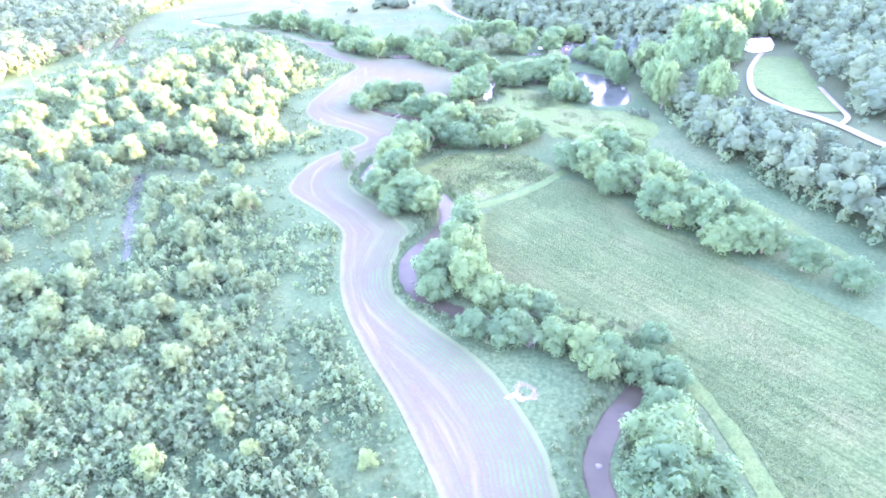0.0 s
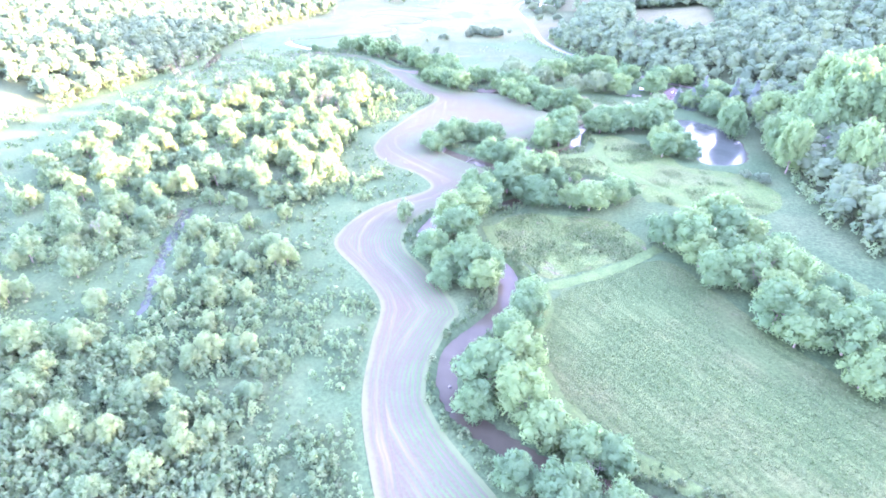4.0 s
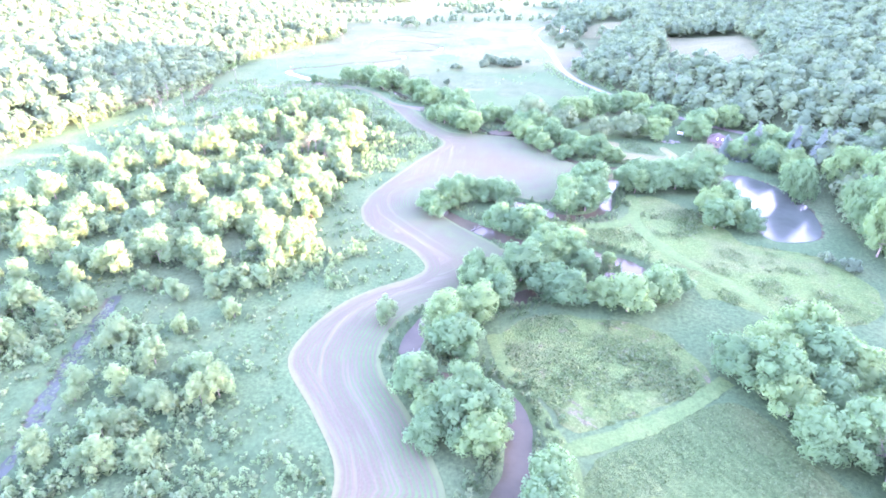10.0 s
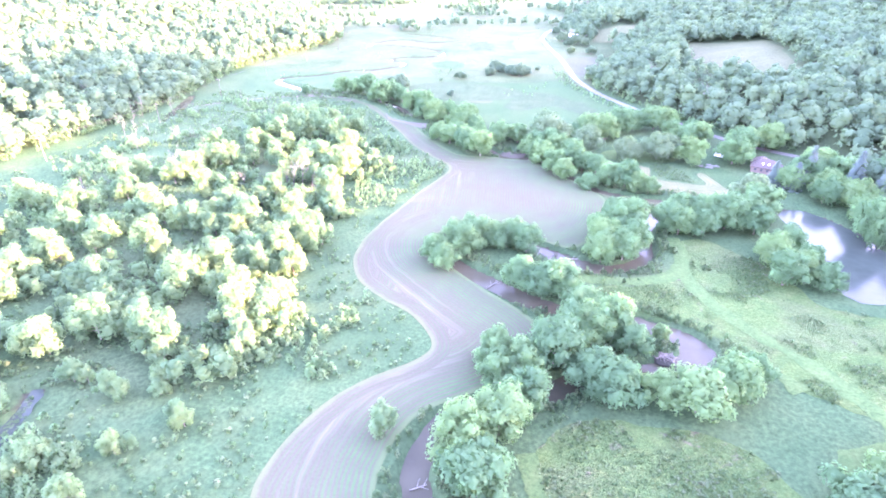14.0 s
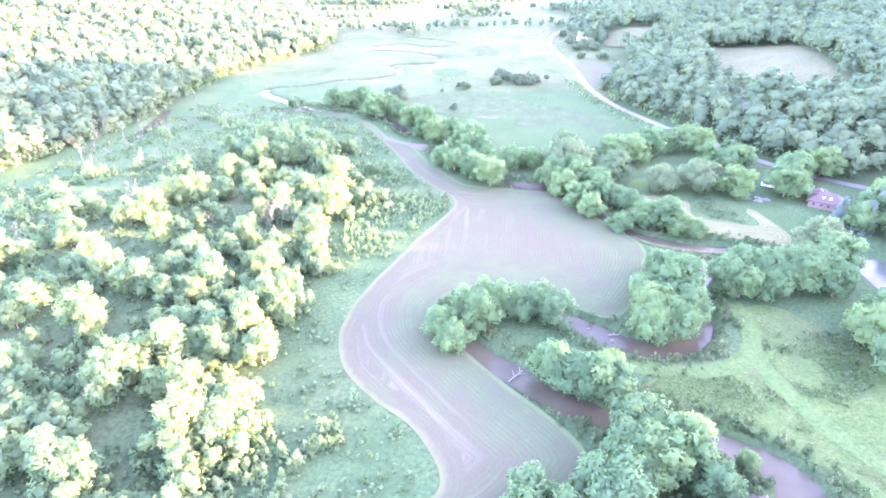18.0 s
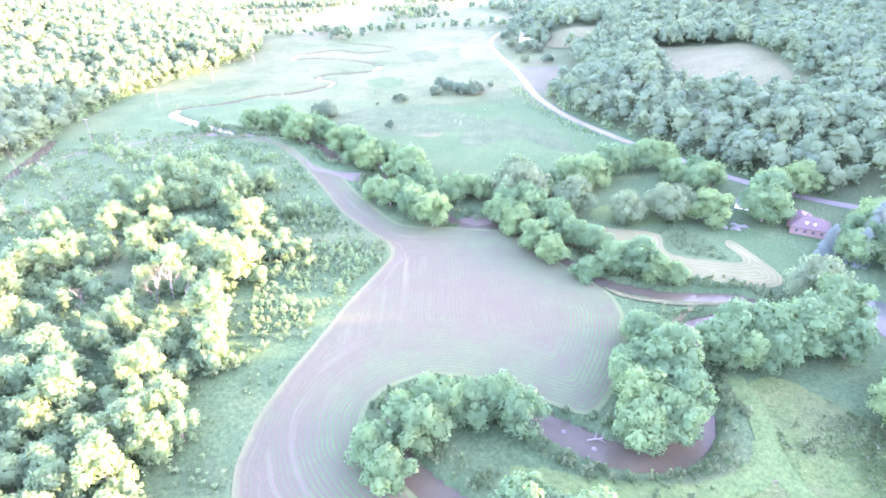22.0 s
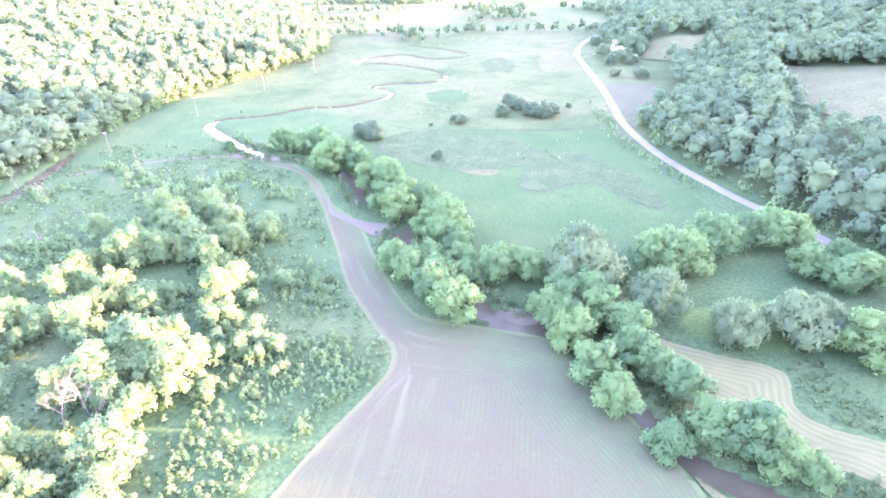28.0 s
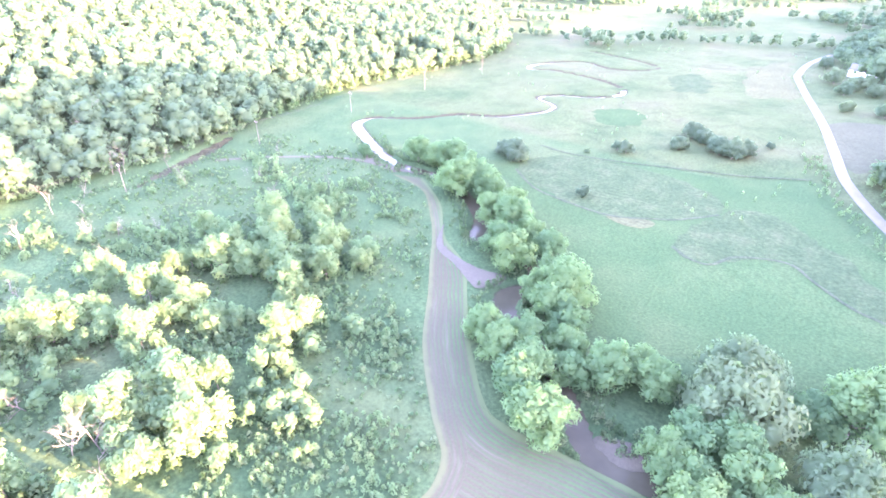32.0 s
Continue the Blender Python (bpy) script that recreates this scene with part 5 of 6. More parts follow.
for drive in ([(160, 120), (143, 160), (138, 180), (132, 201), (130, 224), (138, 247), (150, 266), (160, 280)],):
    keep &= away(east, spline(drive, 4))[0] > 5
keep &= (np.hypot(east[:, 0] - 118, east[:, 1] - 250) > 8) & (np.hypot(east[:, 0] - 160, east[:, 1] - 286) > 13)
dr, _ = away(east, spline([(150, 318), (104, 350), (81, 364.5), (50, 404.5), (17, 458), (5, 493), (-6, 566), (-25, 668), (-23, 725)], 4))
keep &= dr > 5.5
keep &= ~within(east, np.array([(-10, 560), (30, 600), (32, 640), (0, 690), (-30, 690)], float))
dd = away(east, spline([(160, 120), (143, 160), (138, 180), (132, 201), (130, 224), (138, 247), (150, 266)], 4))[0]
keep &= dd > 5
east, dd = east[keep], dd[keep]
high = east[:, 0] > 215
east_size = np.random.default_rng(5).uniform(0.72, 1.08, len(east)) * np.clip(dd / 20, 0.35, 1) * np.where((east[:, 0] > 62) & (east[:, 0] < 130) & (east[:, 1] > 428) & (east[:, 1] < 492), 0.55, 1.0)
scatter("woodland_east", WOOD, east[~high], east_size[~high], LEAF_WOOD, "dense deciduous forest on the lower eastern hillside", "forest", 6)
scatter("woodland_east_upper", WOOD_HIGH, east[high], east_size[high], LEAF_WOOD, "dense deciduous forest on the upper eastern hill", "forest", 6)

# trees and rows far up the valley
far = spread((-420, 700), (200, 1250), 9, 7)
n1 = patchy(far, 0.012, 3.0)
rows = np.abs(((far[:, 1] - 0.25 * far[:, 0]) % 95) - 40) < 6
dwf = np.interp(far[:, 1], *np.array(WEST_BASE).T) - far[:, 0]
def_ = far[:, 0] - np.interp(far[:, 1], *np.array(EAST_BASE).T)
keep = (((n1 > 0.34) | (rows & (n1 > -0.15))) & (dwf < 0) & (def_ < 0)) & (far[:, 1] > 720)
far = np.vstack([far[keep], [(-174, 722), (-166, 716), (-158, 706), (-151, 738), (-138, 753), (-128, 785), (-176, 710), (-144, 745), (-150, 728), (-160, 722), (-134, 770), (-120, 790), (-144, 836), (-122, 857), (-100, 936), (-293, 733), (-278, 753), (-254, 767), (-236, 768), (-203, 779)]])
scatter("trees_up_valley", WOOD_HIGH, far, np.random.default_rng(8).uniform(0.45, 0.9, len(far)), LEAF_WOOD, "scattered trees and hedge rows far up the valley", "trees", 9)

# small young trees filling the scrub
yp = np.random.default_rng(41).uniform((-190, 180), (-64, 345), (2600, 2))
dl, _ = away(yp, we)
yp = yp[(yp[:, 0] < np.interp(yp[:, 1], we[:, 1], we[:, 0])) & (dl > 14) & (patchy(yp, 0.05, 12.0) + 0.5 * patchy(yp, 0.2, 3.0) > np.interp(yp[:, 0], [-190, -150, -80], [0.35, 0.15, 0.08]) + 0.28 * smooth(yp[:, 1], 235, 275)) & (away(yp, slough)[0] > 6)]
scatter("young_scrub", WOOD, yp, np.random.default_rng(42).uniform(0.22, 0.5, len(yp)), LEAF_YOUNG, "small yellow-green scrub trees on rough ground", "scrub", 43)

# shrubs and tall herbs west of the field
wp = np.random.default_rng(10).uniform((-200, -60), (0, 400), (42000, 2))
dl, _ = away(wp, we)
inside = within(wp, np.vstack([we, ee[::-1]]))
west_side = wp[:, 0] < np.interp(wp[:, 1], we[:, 1], we[:, 0])
n2 = patchy(wp, 0.045, 5.0) + 0.55 * patchy(wp, 0.16, 8.0) + 0.3 * patchy(wp, 0.45, 3.0)
dsl, _ = away(wp, slough)
thick = np.interp(wp[:, 1], [60, 110, 150, 200, 330], [-0.3, -0.1, 0.14, 0.32, 0.3])
strip = (dl < 26) & (((wp[:, 1] > 88) & (wp[:, 1] < 140)) | ((wp[:, 1] > 268) & (wp[:, 1] < 398)))
clear = ((dl < 30) & (wp[:, 1] > 146) & (wp[:, 1] < 262)) | ((dl < 15) & (wp[:, 1] < 92))
thick = thick + 0.008 * np.maximum(30 - wp[:, 1], 0)
thick = np.where(strip, np.where(wp[:, 1] > 200, 0.3, 0.15), np.where(clear, 0.42, thick))
keep = west_side & ~inside & (dl > 2.5) & (n2 > thick) & (dsl > 3.5)
hidden = (wp[:, 1] < 40) | (wp[:, 0] < -1.15 * wp[:, 1] - 35)
keep &= ~hidden | (np.random.default_rng(53).random(len(wp)) < 0.3)
wp, strip = wp[keep], strip[keep]
CLUMPS = [[(-53, 130), (-43, 136), (-30, 134), (-22, 123), (-25, 108), (-33, 105), (-47, 118)], [(-27, 98), (-18, 93), (-9, 72), (-18, 62), (-26, 78)],
          [(-74, 276), (-78, 289), (-79, 301), (-67, 319), (-52, 317), (-52, 304), (-58, 290), (-64, 273)]]
clumps = spread((-95, 60), (-5, 360), 1.7, 57)
clumps = clumps[np.any([within(clumps, closed(q)) for q in CLUMPS], axis=0)]
clumps = clumps[(away(clumps, we)[0] > 2) & (clumps[:, 0] < np.interp(clumps[:, 1], we[:, 1], we[:, 0])) & ~within(clumps, np.vstack([we, ee[::-1]])) & (patchy(clumps, 0.14, 23.0) > -0.25)]
dense = np.random.default_rng(54).uniform((-118, 42), (-22, 112), (6500, 2))
dense = dense[(away(dense, we)[0] > 16) & (dense[:, 0] > -1.1 * dense[:, 1] - 25) & (patchy(dense, 0.04, 15.0) + 0.5 * patchy(dense, 0.15, 16.0) > -0.05)]
wp, strip = np.vstack([wp, dense, clumps]), np.r_[strip, np.zeros(len(dense), bool), np.ones(len(clumps), bool)]
scatter("shrub_thicket", BRUSH, wp, np.random.default_rng(11).uniform(0.45, 1.35, len(wp)) * np.where(strip, 0.7, 1.0), LEAF_SHRUB, "grey-green dogwood and willow shrubs on rough ground", "shrubs", 12)
hp = np.random.default_rng(13).uniform((-215, -60), (0, 425), (29000, 2))
dl, _ = away(hp, we)
west_side = hp[:, 0] < np.interp(hp[:, 1], we[:, 1], we[:, 0])
keep = west_side & ~within(hp, np.vstack([we, ee[::-1]])) & (dl > 1.0) & (patchy(hp, 0.09, 9.0) > -0.15)
hp = hp[keep]
scatter("tall_herbs", HERB, hp, np.random.default_rng(14).uniform(0.6, 1.5, len(hp)), LEAF_WEED, "tall weeds and goldenrod on rough ground", "weeds", 15)

# tall weeds in the meadows east of the river
ep = spread((-10, 40), (115, 275), 0.95, 16)
ep = ep[within(ep, closed(MEADOW_SOUTH)) & (patchy(ep, 0.07, 2.0) > -0.2)]
rough = spread((-10, 150), (95, 275), 0.8, 56)
clump = patchy(rough, 0.1, 4.0) + 0.5 * patchy(rough, 0.35, 6.0)
rough = rough[(within(rough, closed(MEADOW_NORTH)) & (clump > -0.15)) | (within(rough, closed(MEADOW_NECK)) & (clump > 0.12)) | within(rough, NECK_SEDGE)]
mown = [spline(q, 4) for q in ([(-14, 241), (-4, 240), (8, 239.5), (20, 241), (29, 247), (32, 258), (31, 268)], [(30, 250), (33, 238), (40, 225), (52, 211), (60, 196)], [(8, 228.5), (22, 225.5), (32, 222), (40, 214), (46, 204)])]
for q in mown:
    rough = rough[away(rough, q)[0] > 2.2]
ep = np.vstack([ep, rough])
hr = np.random.default_rng(36)
uncut = hr.uniform((30, 313), (50, 341), (900, 2))
uncut = uncut[within(uncut, np.array([(32, 332), (38, 338), (44, 327), (47.5, 315), (39, 317), (32, 322)], float))]
ep = np.vstack([ep, uncut])
scatter("meadow_weeds", TUFT, ep, np.random.default_rng(17).uniform(0.4, 1.0, len(ep)) * np.r_[np.full(len(ep) - len(rough) - len(uncut), 0.7), 1.1 + 0.7 * np.clip(patchy(rough, 0.11, 14.0), -0.5, 1), np.full(len(uncut), 0.9)], LEAF_TUFT, "tall seeding weeds and grass tufts in the meadow", "weeds", 18)

# rank growth along the river banks
bank = np.repeat(river[(river[:, 1] > 36) & (river[:, 1] < 440)], 16, 0)
br = np.random.default_rng(19)
tt = br.uniform(0, 6.28, len(bank))
rr = bank[:, 2] + 1.4 + 5.0 * br.random(len(bank)) ** 1.5
bp = bank[:, :2] + np.stack([np.cos(tt), np.sin(tt)], 1) * rr[:, None]
db, wb = away(bp, river)
bp = bp[(db > wb + 1.2) & ~within(bp, np.vstack([we, ee[::-1]])) & (away(bp, spline(TRACK_BANK, 4))[0] > 2.6)]
scatter("bank_brush", BRUSH, bp, br.uniform(0.3, 0.8, len(bp)), LEAF_WEED, "rank weeds and low brush along the river bank", "brush", 20)

# brush along the foot of the western woods and along the road's wooded side
fr = np.random.default_rng(31)
fy = np.arange(230, 900, 1.6)
foot = np.column_stack([np.interp(fy, *np.array(WEST_BASE).T) + fr.uniform(-7, 4, len(fy)), fy + fr.uniform(-1, 1, len(fy))])
ey = np.arange(60, 560, 1.8)
foot_e = np.column_stack([np.interp(ey, *np.array(EAST_BASE).T) + fr.uniform(-2, 6, len(ey)), ey])
foot_e = foot_e[away(foot_e, spline([(150, 318), (104, 350), (81, 364.5), (50, 404.5), (17, 458), (5, 493), (-6, 566), (-25, 668), (-23, 725)], 4))[0] > 4.5]
verge = spline([(35, 425), (17, 458), (5, 493), (0, 524), (-6, 566), (-11, 593)], 40)
verge = verge + np.column_stack([fr.uniform(-13, -5, len(verge)), fr.uniform(-2, 2, len(verge))])
verge = verge[verge[:, 1] < 520]
foot = np.vstack([foot, foot_e, verge])
scatter("woodland_edge_brush", BRUSH, foot, np.r_[fr.uniform(0.9, 2.4, len(foot) - len(verge)), fr.uniform(0.35, 0.8, len(verge))], LEAF_SHRUB, "leafy brush along the foot of the woods", "brush", 32)

# small bushes and weeds dotted over the pasture up the valley
vp = spread((-230, 440), (0, 760), 7.0, 33)
vn = patchy(vp, 0.03, 6.0) + 0.6 * patchy(vp, 0.11, 7.0)
dv, wv = away(vp, river)
vp = vp[(vn > 0.42) & (dv > wv + 2) & (vp[:, 0] > np.interp(vp[:, 1], *np.array(WEST_BASE).T) + 4) & (vp[:, 0] < np.interp(vp[:, 1], *np.array(EAST_BASE).T) - 12)]
scatter("pasture_brush", BRUSH, vp, np.random.default_rng(34).uniform(0.3, 0.75, len(vp)), LEAF_SHRUB, "small scattered shrubs in the dry pasture", "shrubs", 35)

# ---------------------------------------------------------------- buildings and small things
def gable(w, l, h0, h1, over=0.4, thick=0.18):
    """A gabled roof with overhanging eaves, ridge along y."""
    bm = bmesh.new()
    for s in (-1, 1):
        a = [(0, -l / 2 - over, h1), (0, l / 2 + over, h1), (s * (w / 2 + over), l / 2 + over, h0 - over * (h1 - h0) / (w / 2)), (s * (w / 2 + over), -l / 2 - over, h0 - over * (h1 - h0) / (w / 2))]
        lo = [bm.verts.new((x, y, z)) for x, y, z in a]
        hi = [bm.verts.new((x, y, z + thick)) for x, y, z in a]
        bm.faces.new(hi)
        bm.faces.new(lo[::-1])
        for k in range(4):
            bm.faces.new((lo[k], lo[(k + 1) % 4], hi[(k + 1) % 4], hi[k]))
    bmesh.ops.recalc_face_normals(bm, faces=bm.faces[:])
    return bm


def shell(w, l, h0, h1):
    """Four walls with gable ends."""
    bm = bmesh.new()
    prof = [(-w / 2, -0.5), (w / 2, -0.5), (w / 2, h0), (0, h1), (-w / 2, h0)]
    a = [bm.verts.new((x, -l / 2, z)) for x, z in prof]
    b = [bm.verts.new((x, l / 2, z)) for x, z in prof]
    bm.faces.new(a)
    bm.faces.new(b[::-1])
    for k in range(5):
        bm.faces.new((a[k], b[k], b[(k + 1) % 5], a[(k + 1) % 5]))
    bmesh.ops.recalc_face_normals(bm, faces=bm.faces[:])
    return bm


def hip(w, l, h0, h1, over=0.6, thick=0.2):
    """A hipped roof with a short ridge along y."""
    bm = bmesh.new()
    lo = h0 - over * 0.4
    for t, flip in ((thick, False), (0.0, True)):
        c = [bm.verts.new((sx * (w / 2 + over), sy * (l / 2 + over), lo + t)) for sx, sy in ((-1, -1), (1, -1), (1, 1), (-1, 1))]
        a, b = bm.verts.new((0, -l * 0.2, h1 + t)), bm.verts.new((0, l * 0.2, h1 + t))
        for f in ((c[0], c[1], a), (c[1], c[2], b, a), (c[2], c[3], b), (c[3], c[0], a, b)):
            bm.faces.new(f[::-1] if flip else f)
        if not flip:
            top = c
    for k in range(4):
        bm.faces.new((c[k], c[(k + 1) % 4], top[(k + 1) % 4], top[k]))
    bmesh.ops.recalc_face_normals(bm, faces=bm.faces[:])
    return bm


def house(name, x, y, w, l, h0, h1, turn, roof, label, category="house", windows=3):
    ob = new(name)
    ob.matrix_basis = pose(x, y, float(land(x, y)[0]), 0, 0, turn)
    part("wall", shell(w, l, h0, h1), SIDING, ob, "white board walls")
    rf = part("roof", gable(w, l, h0, h1), roof, ob)
    if windows:
        part("chimney", box(0.3, l * 0.2, h1 - 0.6, 0.9, l * 0.2 + 0.6, h1 + 0.9, 0.03), STONE, rf)
    for s in (-1, 1):
        for k in range(windows):
            yy = (k + 0.5) / windows * l - l / 2
            win = part("window", box(s * w / 2 - 0.05, yy - 0.55, 0.95, s * w / 2 + 0.05, yy + 0.55, 2.15, 0.02), SIDING, ob)
            part("pane", box(s * w / 2 - 0.02, yy - 0.45, 1.05, s * w / 2 + 0.07, yy + 0.45, 2.05), PANE, win)
    part("door", box(-0.5, -l / 2 - 0.06, 0, 0.5, -l / 2 + 0.02, 2.1, 0.02), DOORPAINT, ob)
    return tagged(ob, label, category)


farm = new("farmhouse")
farm.matrix_basis = pose(76, 335, float(land(76, 335)[0]), 0, 0, 65) @ Matrix.Diagonal((0.8, 0.8, 0.9, 1))
for name, (w, l, ox, oy, h1, turn) in {"main": (9, 12, 0, 0, 5.2, 0), "wing": (7, 8, 5.2, 3.4, 4.5, 90)}.items():
    bm = box(-w / 2, -l / 2, -0.4, w / 2, l / 2, 2.7)
    bmesh.ops.transform(bm, matrix=pose(ox, oy, 0, 0, 0, turn), verts=bm.verts[:])
    part("wall", bm, SIDING_BROWN, farm, "dark brown board walls")
    bm = hip(w, l, 2.7, h1)
    bmesh.ops.transform(bm, matrix=pose(ox, oy, 0, 0, 0, turn), verts=bm.verts[:])
    rf = part("roof", bm, ROOF_RED, farm)
    for k in range(2 if name == "main" else 0):
        bm = box(-w * 0.32 - 0.4, -1.6 + k * 2.6, 2.7 + (h1 - 2.7) * 0.36 + 0.1, -w * 0.32 + 0.4, -0.9 + k * 2.6, 2.7 + (h1 - 2.7) * 0.36 + 0.62, 0.03)
        bmesh.ops.transform(bm, matrix=pose(ox, oy, 0, 0, 0, turn), verts=bm.verts[:])
        part("skylight", bm, SIDING, rf, "white skylight")
for yy in (-4, -1.3, 1.3, 4):
    for sx in (-1, 1):
        win = part("window", box(sx * 4.5 - 0.05, yy - 0.6, 0.9, sx * 4.5 + 0.05, yy + 0.6, 2.1, 0.02), POLEWOOD, farm)
        part("pane", box(sx * 4.5 - 0.07, yy - 0.5, 1.0, sx * 4.5 + 0.07, yy + 0.5, 2.0), PANE, win)
part("door", box(-0.5, -6.06, 0, 0.5, -5.98, 2.1, 0.02), DOORPAINT, farm)
part("chimney", box(0.4, 1.4, 4.2, 1.1, 2.1, 6.2, 0.03), STONE, farm)
tagged(farm, "low farmhouse with a dark red hipped roof", "house")
house("shed", 63, 351, 3.0, 4.2, 2.1, 3.0, 60, ROOF_GREY, "small grey-roofed garden shed beside the lawn", "shed", 0)
house("cottage", 118, 250, 6.5, 8.5, 2.8, 5.2, 20, ROOF_GREY, "small white cottage among hillside trees", windows=2)
house("hill_house", 160, 286, 8, 11, 3.0, 5.6, 100, ROOF_GREY, "white house with a pale roof at the end of the drive", windows=4)
house("barn", 8, 696, 9, 16, 3.6, 6.5, 75, ROOF_GREY, "white-roofed barn beside the gravel road", "barn", 0)


def utility_pole(x, y, turn):
    ob = new("utility_pole")
    ob.matrix_basis = pose(x, y, float(land(x, y)[0]), 0, 0, turn)
    v, f = tube([(0, 0, -0.5), (0, 0, 5), (0, 0, 10.5)], [0.16, 0.14, 0.11], 8)
    put("post", mesh_of("post", v, f, POLEWOOD), ob)
    arm = part("crossarm", box(-1.2, -0.06, 9.6, 1.2, 0.06, 9.75, 0.01), POLEWOOD, ob)
    for s in (-1.1, -0.4, 0.4, 1.1):
        bm = bmesh.new()
        bmesh.ops.create_cone(bm, cap_ends=True, segments=8, radius1=0.07, radius2=0.04, depth=0.2, matrix=Matrix.Translation((s, 0, 9.85)))
        part("insulator", bm, SIDING, arm)
    return tagged(ob, "weathered wooden utility pole with one crossarm", "utility pole", "utility poles")


POLES = [(-214, 290), (-204, 350), (-206, 410), (-206, 468), (-202, 526), (-198, 584)]
for k, (x, y) in enumerate(POLES):
    utility_pole(x, y, 0)
for off in (-1.1, -0.4, 0.4, 1.1):
    pieces = []
    for (x0, y0), (x1, y1) in zip(POLES[:-1], POLES[1:]):
        s = np.linspace(0, 1, 9)
        z0, z1 = float(land(x0, y0)[0]) + 9.93, float(land(x1, y1)[0]) + 9.93
        pieces.append(tube(np.column_stack([x0 + (x1 - x0) * s + off, y0 + (y1 - y0) * s, z0 + (z1 - z0) * s - 4 * 0.9 * s * (1 - s)]), np.full(9, 0.014), 4))
    v, f = join(pieces)
    tagged(put("power_line", mesh_of("power_line", v, f, WIRE)), "thin sagging power line between poles", "wire", "power lines")

# ring of ash and bare earth beside the field
ring_c = (15.2, 72.6)
w = np.linspace(0, 2 * np.pi, 41)[:-1]
rr = np.random.default_rng(21)
inner, outer = 1.3 + rr.uniform(-0.3, 0.25, 40) + 0.25 * np.cos(w - 0.6), 2.45 + rr.uniform(-0.4, 0.35, 40) + 0.3 * np.cos(3 * w + 1.0)
outer = outer + 1.9 * np.exp(-((np.abs(w - 3.5)) / 0.17) ** 2)
rv = np.vstack([np.column_stack([ring_c[0] + np.cos(w) * q, ring_c[1] + np.sin(w) * q, np.zeros(40)]) for q in (inner, (inner + outer) / 2, outer)])
rv[:, 2] = land(rv[:, 0], rv[:, 1]) + np.repeat((0.12, 0.17, 0.1), 40)
k = np.arange(40)
rf = np.vstack([np.stack([k + o, k + o + 40, (k + 1) % 40 + o + 40, (k + 1) % 40 + o], 1) for o in (0, 40)])
tagged(put("ash_ring", mesh_of("ash_ring", rv, rf, ASH)), "pale ring of bare ash-covered ground around grass", "bare ground", kind="structure")


def stick(a, b, rad, mat, name, parent=None):
    v, f = tube([a, (np.array(a) + b) / 2 + (0, 0, 0.05), b], [rad, rad * 0.85, rad * 0.5], 5)
    return put(name, mesh_of(name, v, f, mat), parent)


lodge = new("beaver_lodge")
lodge.matrix_basis = pose(21, 209.6, -0.8)
bm = bmesh.new()
bmesh.ops.create_icosphere(bm, subdivisions=3, radius=1.0, matrix=Matrix.Diagonal((2.8, 2.2, 1.2, 1)))
for v in bm.verts:
    v.co *= 1 + 0.15 * noise.noise(v.co * 1.5)
part("mound", bm, MUD, lodge, "dark mud mound")
r = np.random.default_rng(22)
for k in range(46):
    a, q = r.uniform(0, 6.28), r.uniform(0.2, 2.4)
    p = np.array((math.cos(a) * q, math.sin(a) * q * 0.8, 1.2 * math.sqrt(max(0.02, 1 - (q / 2.8) ** 2)) + 0.05))
    d = np.array((math.cos(a + r.normal() * 0.9), math.sin(a + r.normal() * 0.9), r.uniform(-0.4, 0.15))) * r.uniform(1.2, 3.2)
    stick(p - d * 0.5 + (0, 0, 0.12), p + d * 0.5 + (0, 0, 0.12), 0.085, BARK_DEAD, "stick", lodge)
tagged(lodge, "heaped beaver lodge of pale sticks in the river", "beaver lodge")


def driftwood(x, y, turn, length, z=-0.75):
    ob = new("fallen_trunk")
    ob.matrix_basis = pose(x, y, z, 0, 0, turn)
    stick((-length / 2, 0, 0), (length / 2, 0, 0.25), 0.16, BARK_DEAD, "trunk", ob)
    for s, d in ((-0.1, 1.4), (0.15, -1.2), (0.3, 1.0)):
        stick((s * length, 0, 0.1), (s * length + 1.0, d, 0.5), 0.07, BARK_DEAD, "branch", ob)
    tagged(ob, "bleached fallen tree trunk lying in the river", "fallen tree", "fallen trunks")


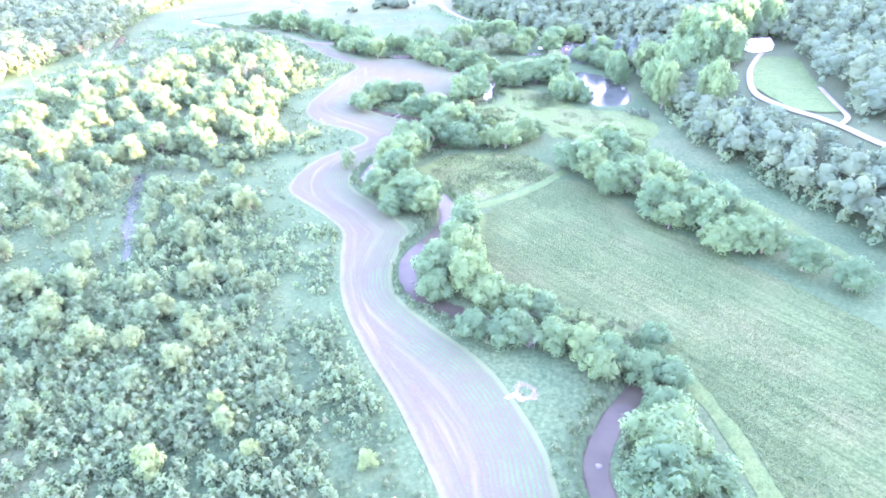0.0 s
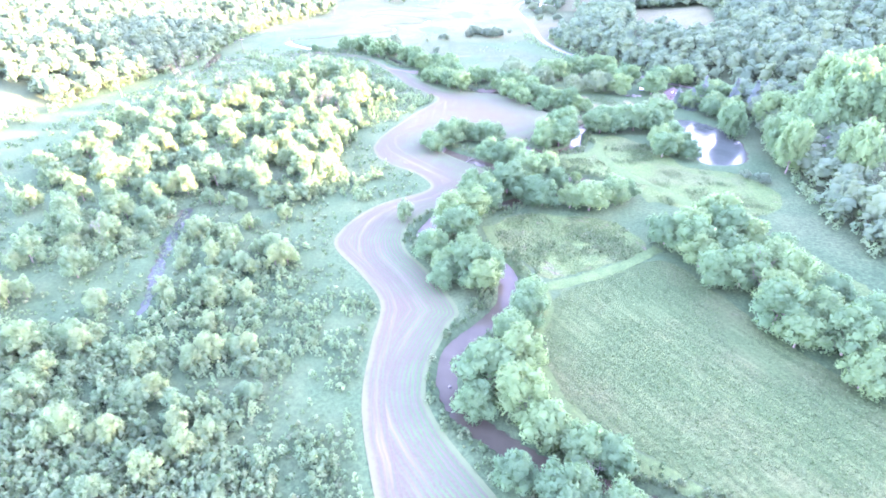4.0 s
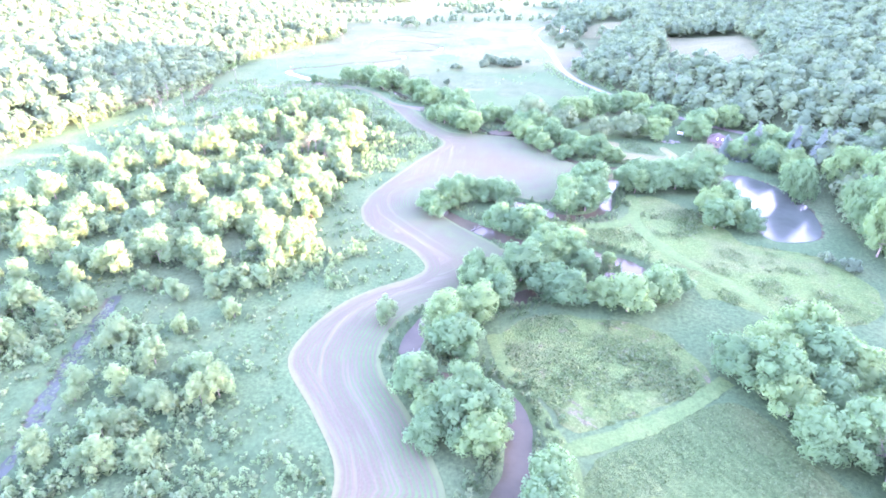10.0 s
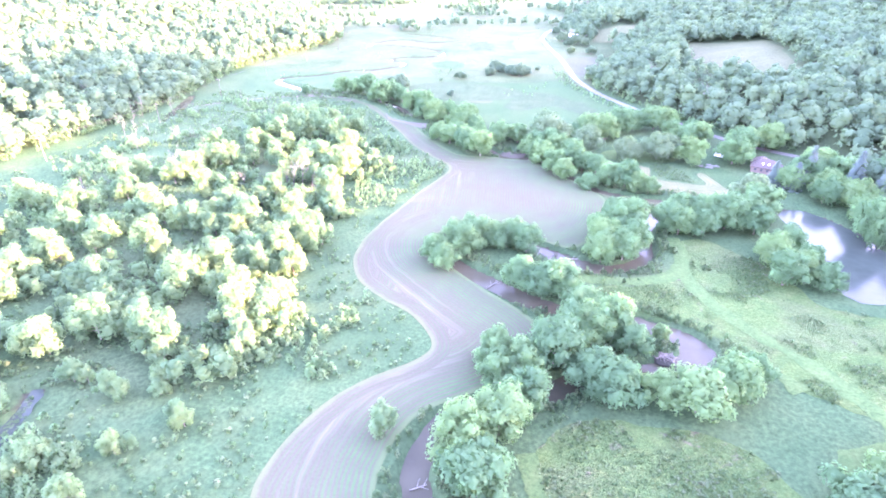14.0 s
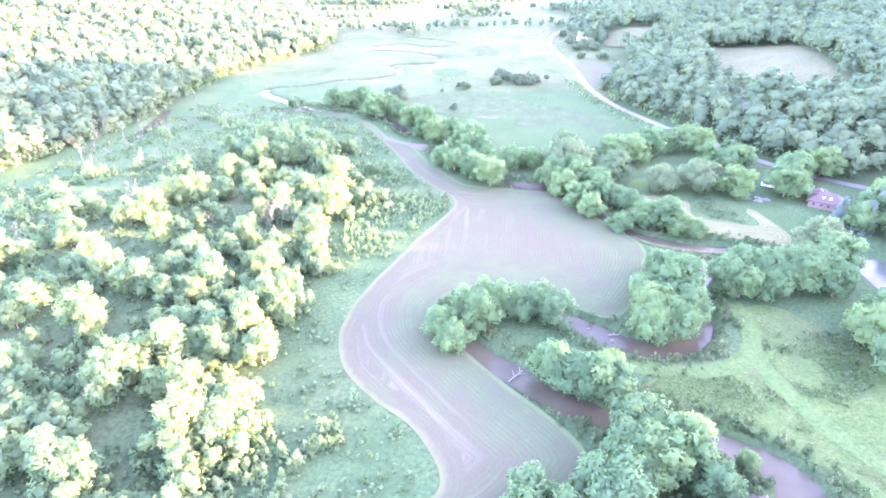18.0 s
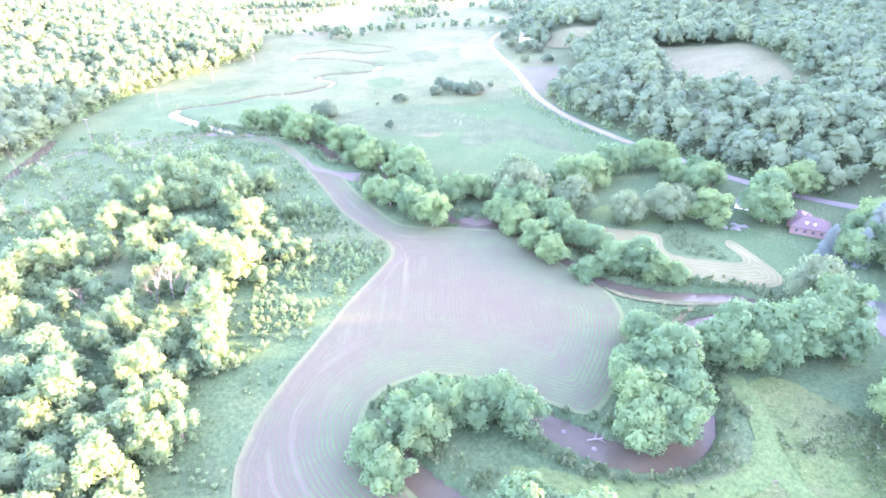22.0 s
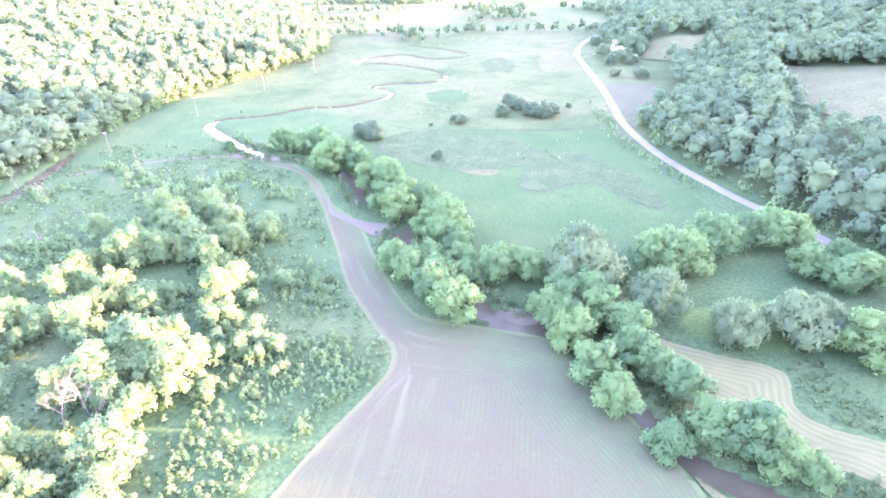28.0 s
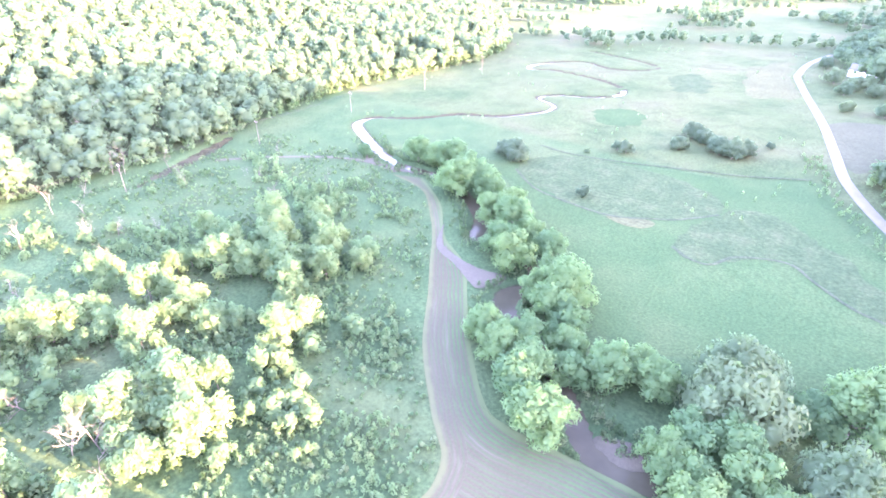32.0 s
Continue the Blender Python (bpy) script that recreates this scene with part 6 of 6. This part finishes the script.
pads = np.random.default_rng(61)
V, F = [], []
for k in range(260):
    q = slough[pads.integers(3, len(slough) - 3)]
    c = q[:2] + pads.normal(scale=0.55, size=2) * q[2]
    a = pads.uniform(0, 6.28) + np.linspace(0.25, 6.03, 9)
    rad = pads.uniform(0.18, 0.42)
    F += [[10 * k, 10 * k + 1 + j, 10 * k + 2 + j] for j in range(8)]
    V += [(c[0], c[1], -0.735)] + [(c[0] + math.cos(t) * rad, c[1] + math.sin(t) * rad, -0.725) for t in a]
tagged(put("lily_pads", mesh_of("lily_pads", V, F, LEAF_TUFT, attrs={"tone": np.repeat(pads.random(260), 10)})), "green lily pads floating on the slough", "water plants", kind="stuff")

driftwood(-19.5, 232.5, 55, 4.5)
driftwood(1.5, 250.5, 10, 3.0)
driftwood(30, 285, -20, 3.5)
driftwood(42, 294, 70, 5.0)
driftwood(-24, 168, 30, 3.0)


def boulder(x, y, z, rad, seed):
    bm = bmesh.new()
    bmesh.ops.create_icosphere(bm, subdivisions=2, radius=rad)
    for v in bm.verts:
        v.co *= 1 + 0.3 * noise.noise(v.co * 1.6 + Vector((seed, 0, 0)))
        v.co.z *= 0.7
    me = bpy.data.meshes.new("rock")
    bm.to_mesh(me)
    bm.free()
    me.materials.append(STONE)
    ob = new("rock", me)
    ob.location = (x, y, z)
    tagged(ob, "dark wet rock standing in the river", "rock", "river rocks")


boulder(25.8, 57.2, -0.9, 0.6, 1)
boulder(-8, 110, -0.9, 0.4, 2)
boulder(1, 248.5, -0.9, 0.5, 3)
boulder(-4, 252, -0.9, 0.45, 4)

# heap of pale debris by the shed
r = np.random.default_rng(23)
heap = new("debris_heap")
hz = float(land(55.5, 336.5)[0])
heap.matrix_basis = pose(55.5, 336.5, hz)
for k in range(40):
    a, q = r.uniform(0, 6.28), r.uniform(0, 1) ** 0.6 * 3.4
    s = r.uniform(0.2, 0.6)
    bm = box(-s, -s * r.uniform(0.4, 1), -0.1, s, s * r.uniform(0.4, 1), r.uniform(0.05, 0.35), 0.03)
    bmesh.ops.transform(bm, matrix=pose(math.cos(a) * q * 1.4, math.sin(a) * q * 0.7, 0.12, r.uniform(-15, 15), r.uniform(-15, 15), r.uniform(0, 180)), verts=bm.verts[:])
    part("slab", bm, RUBBLE, heap)
tagged(heap, "heap of pale broken debris on the lawn", "debris heap")
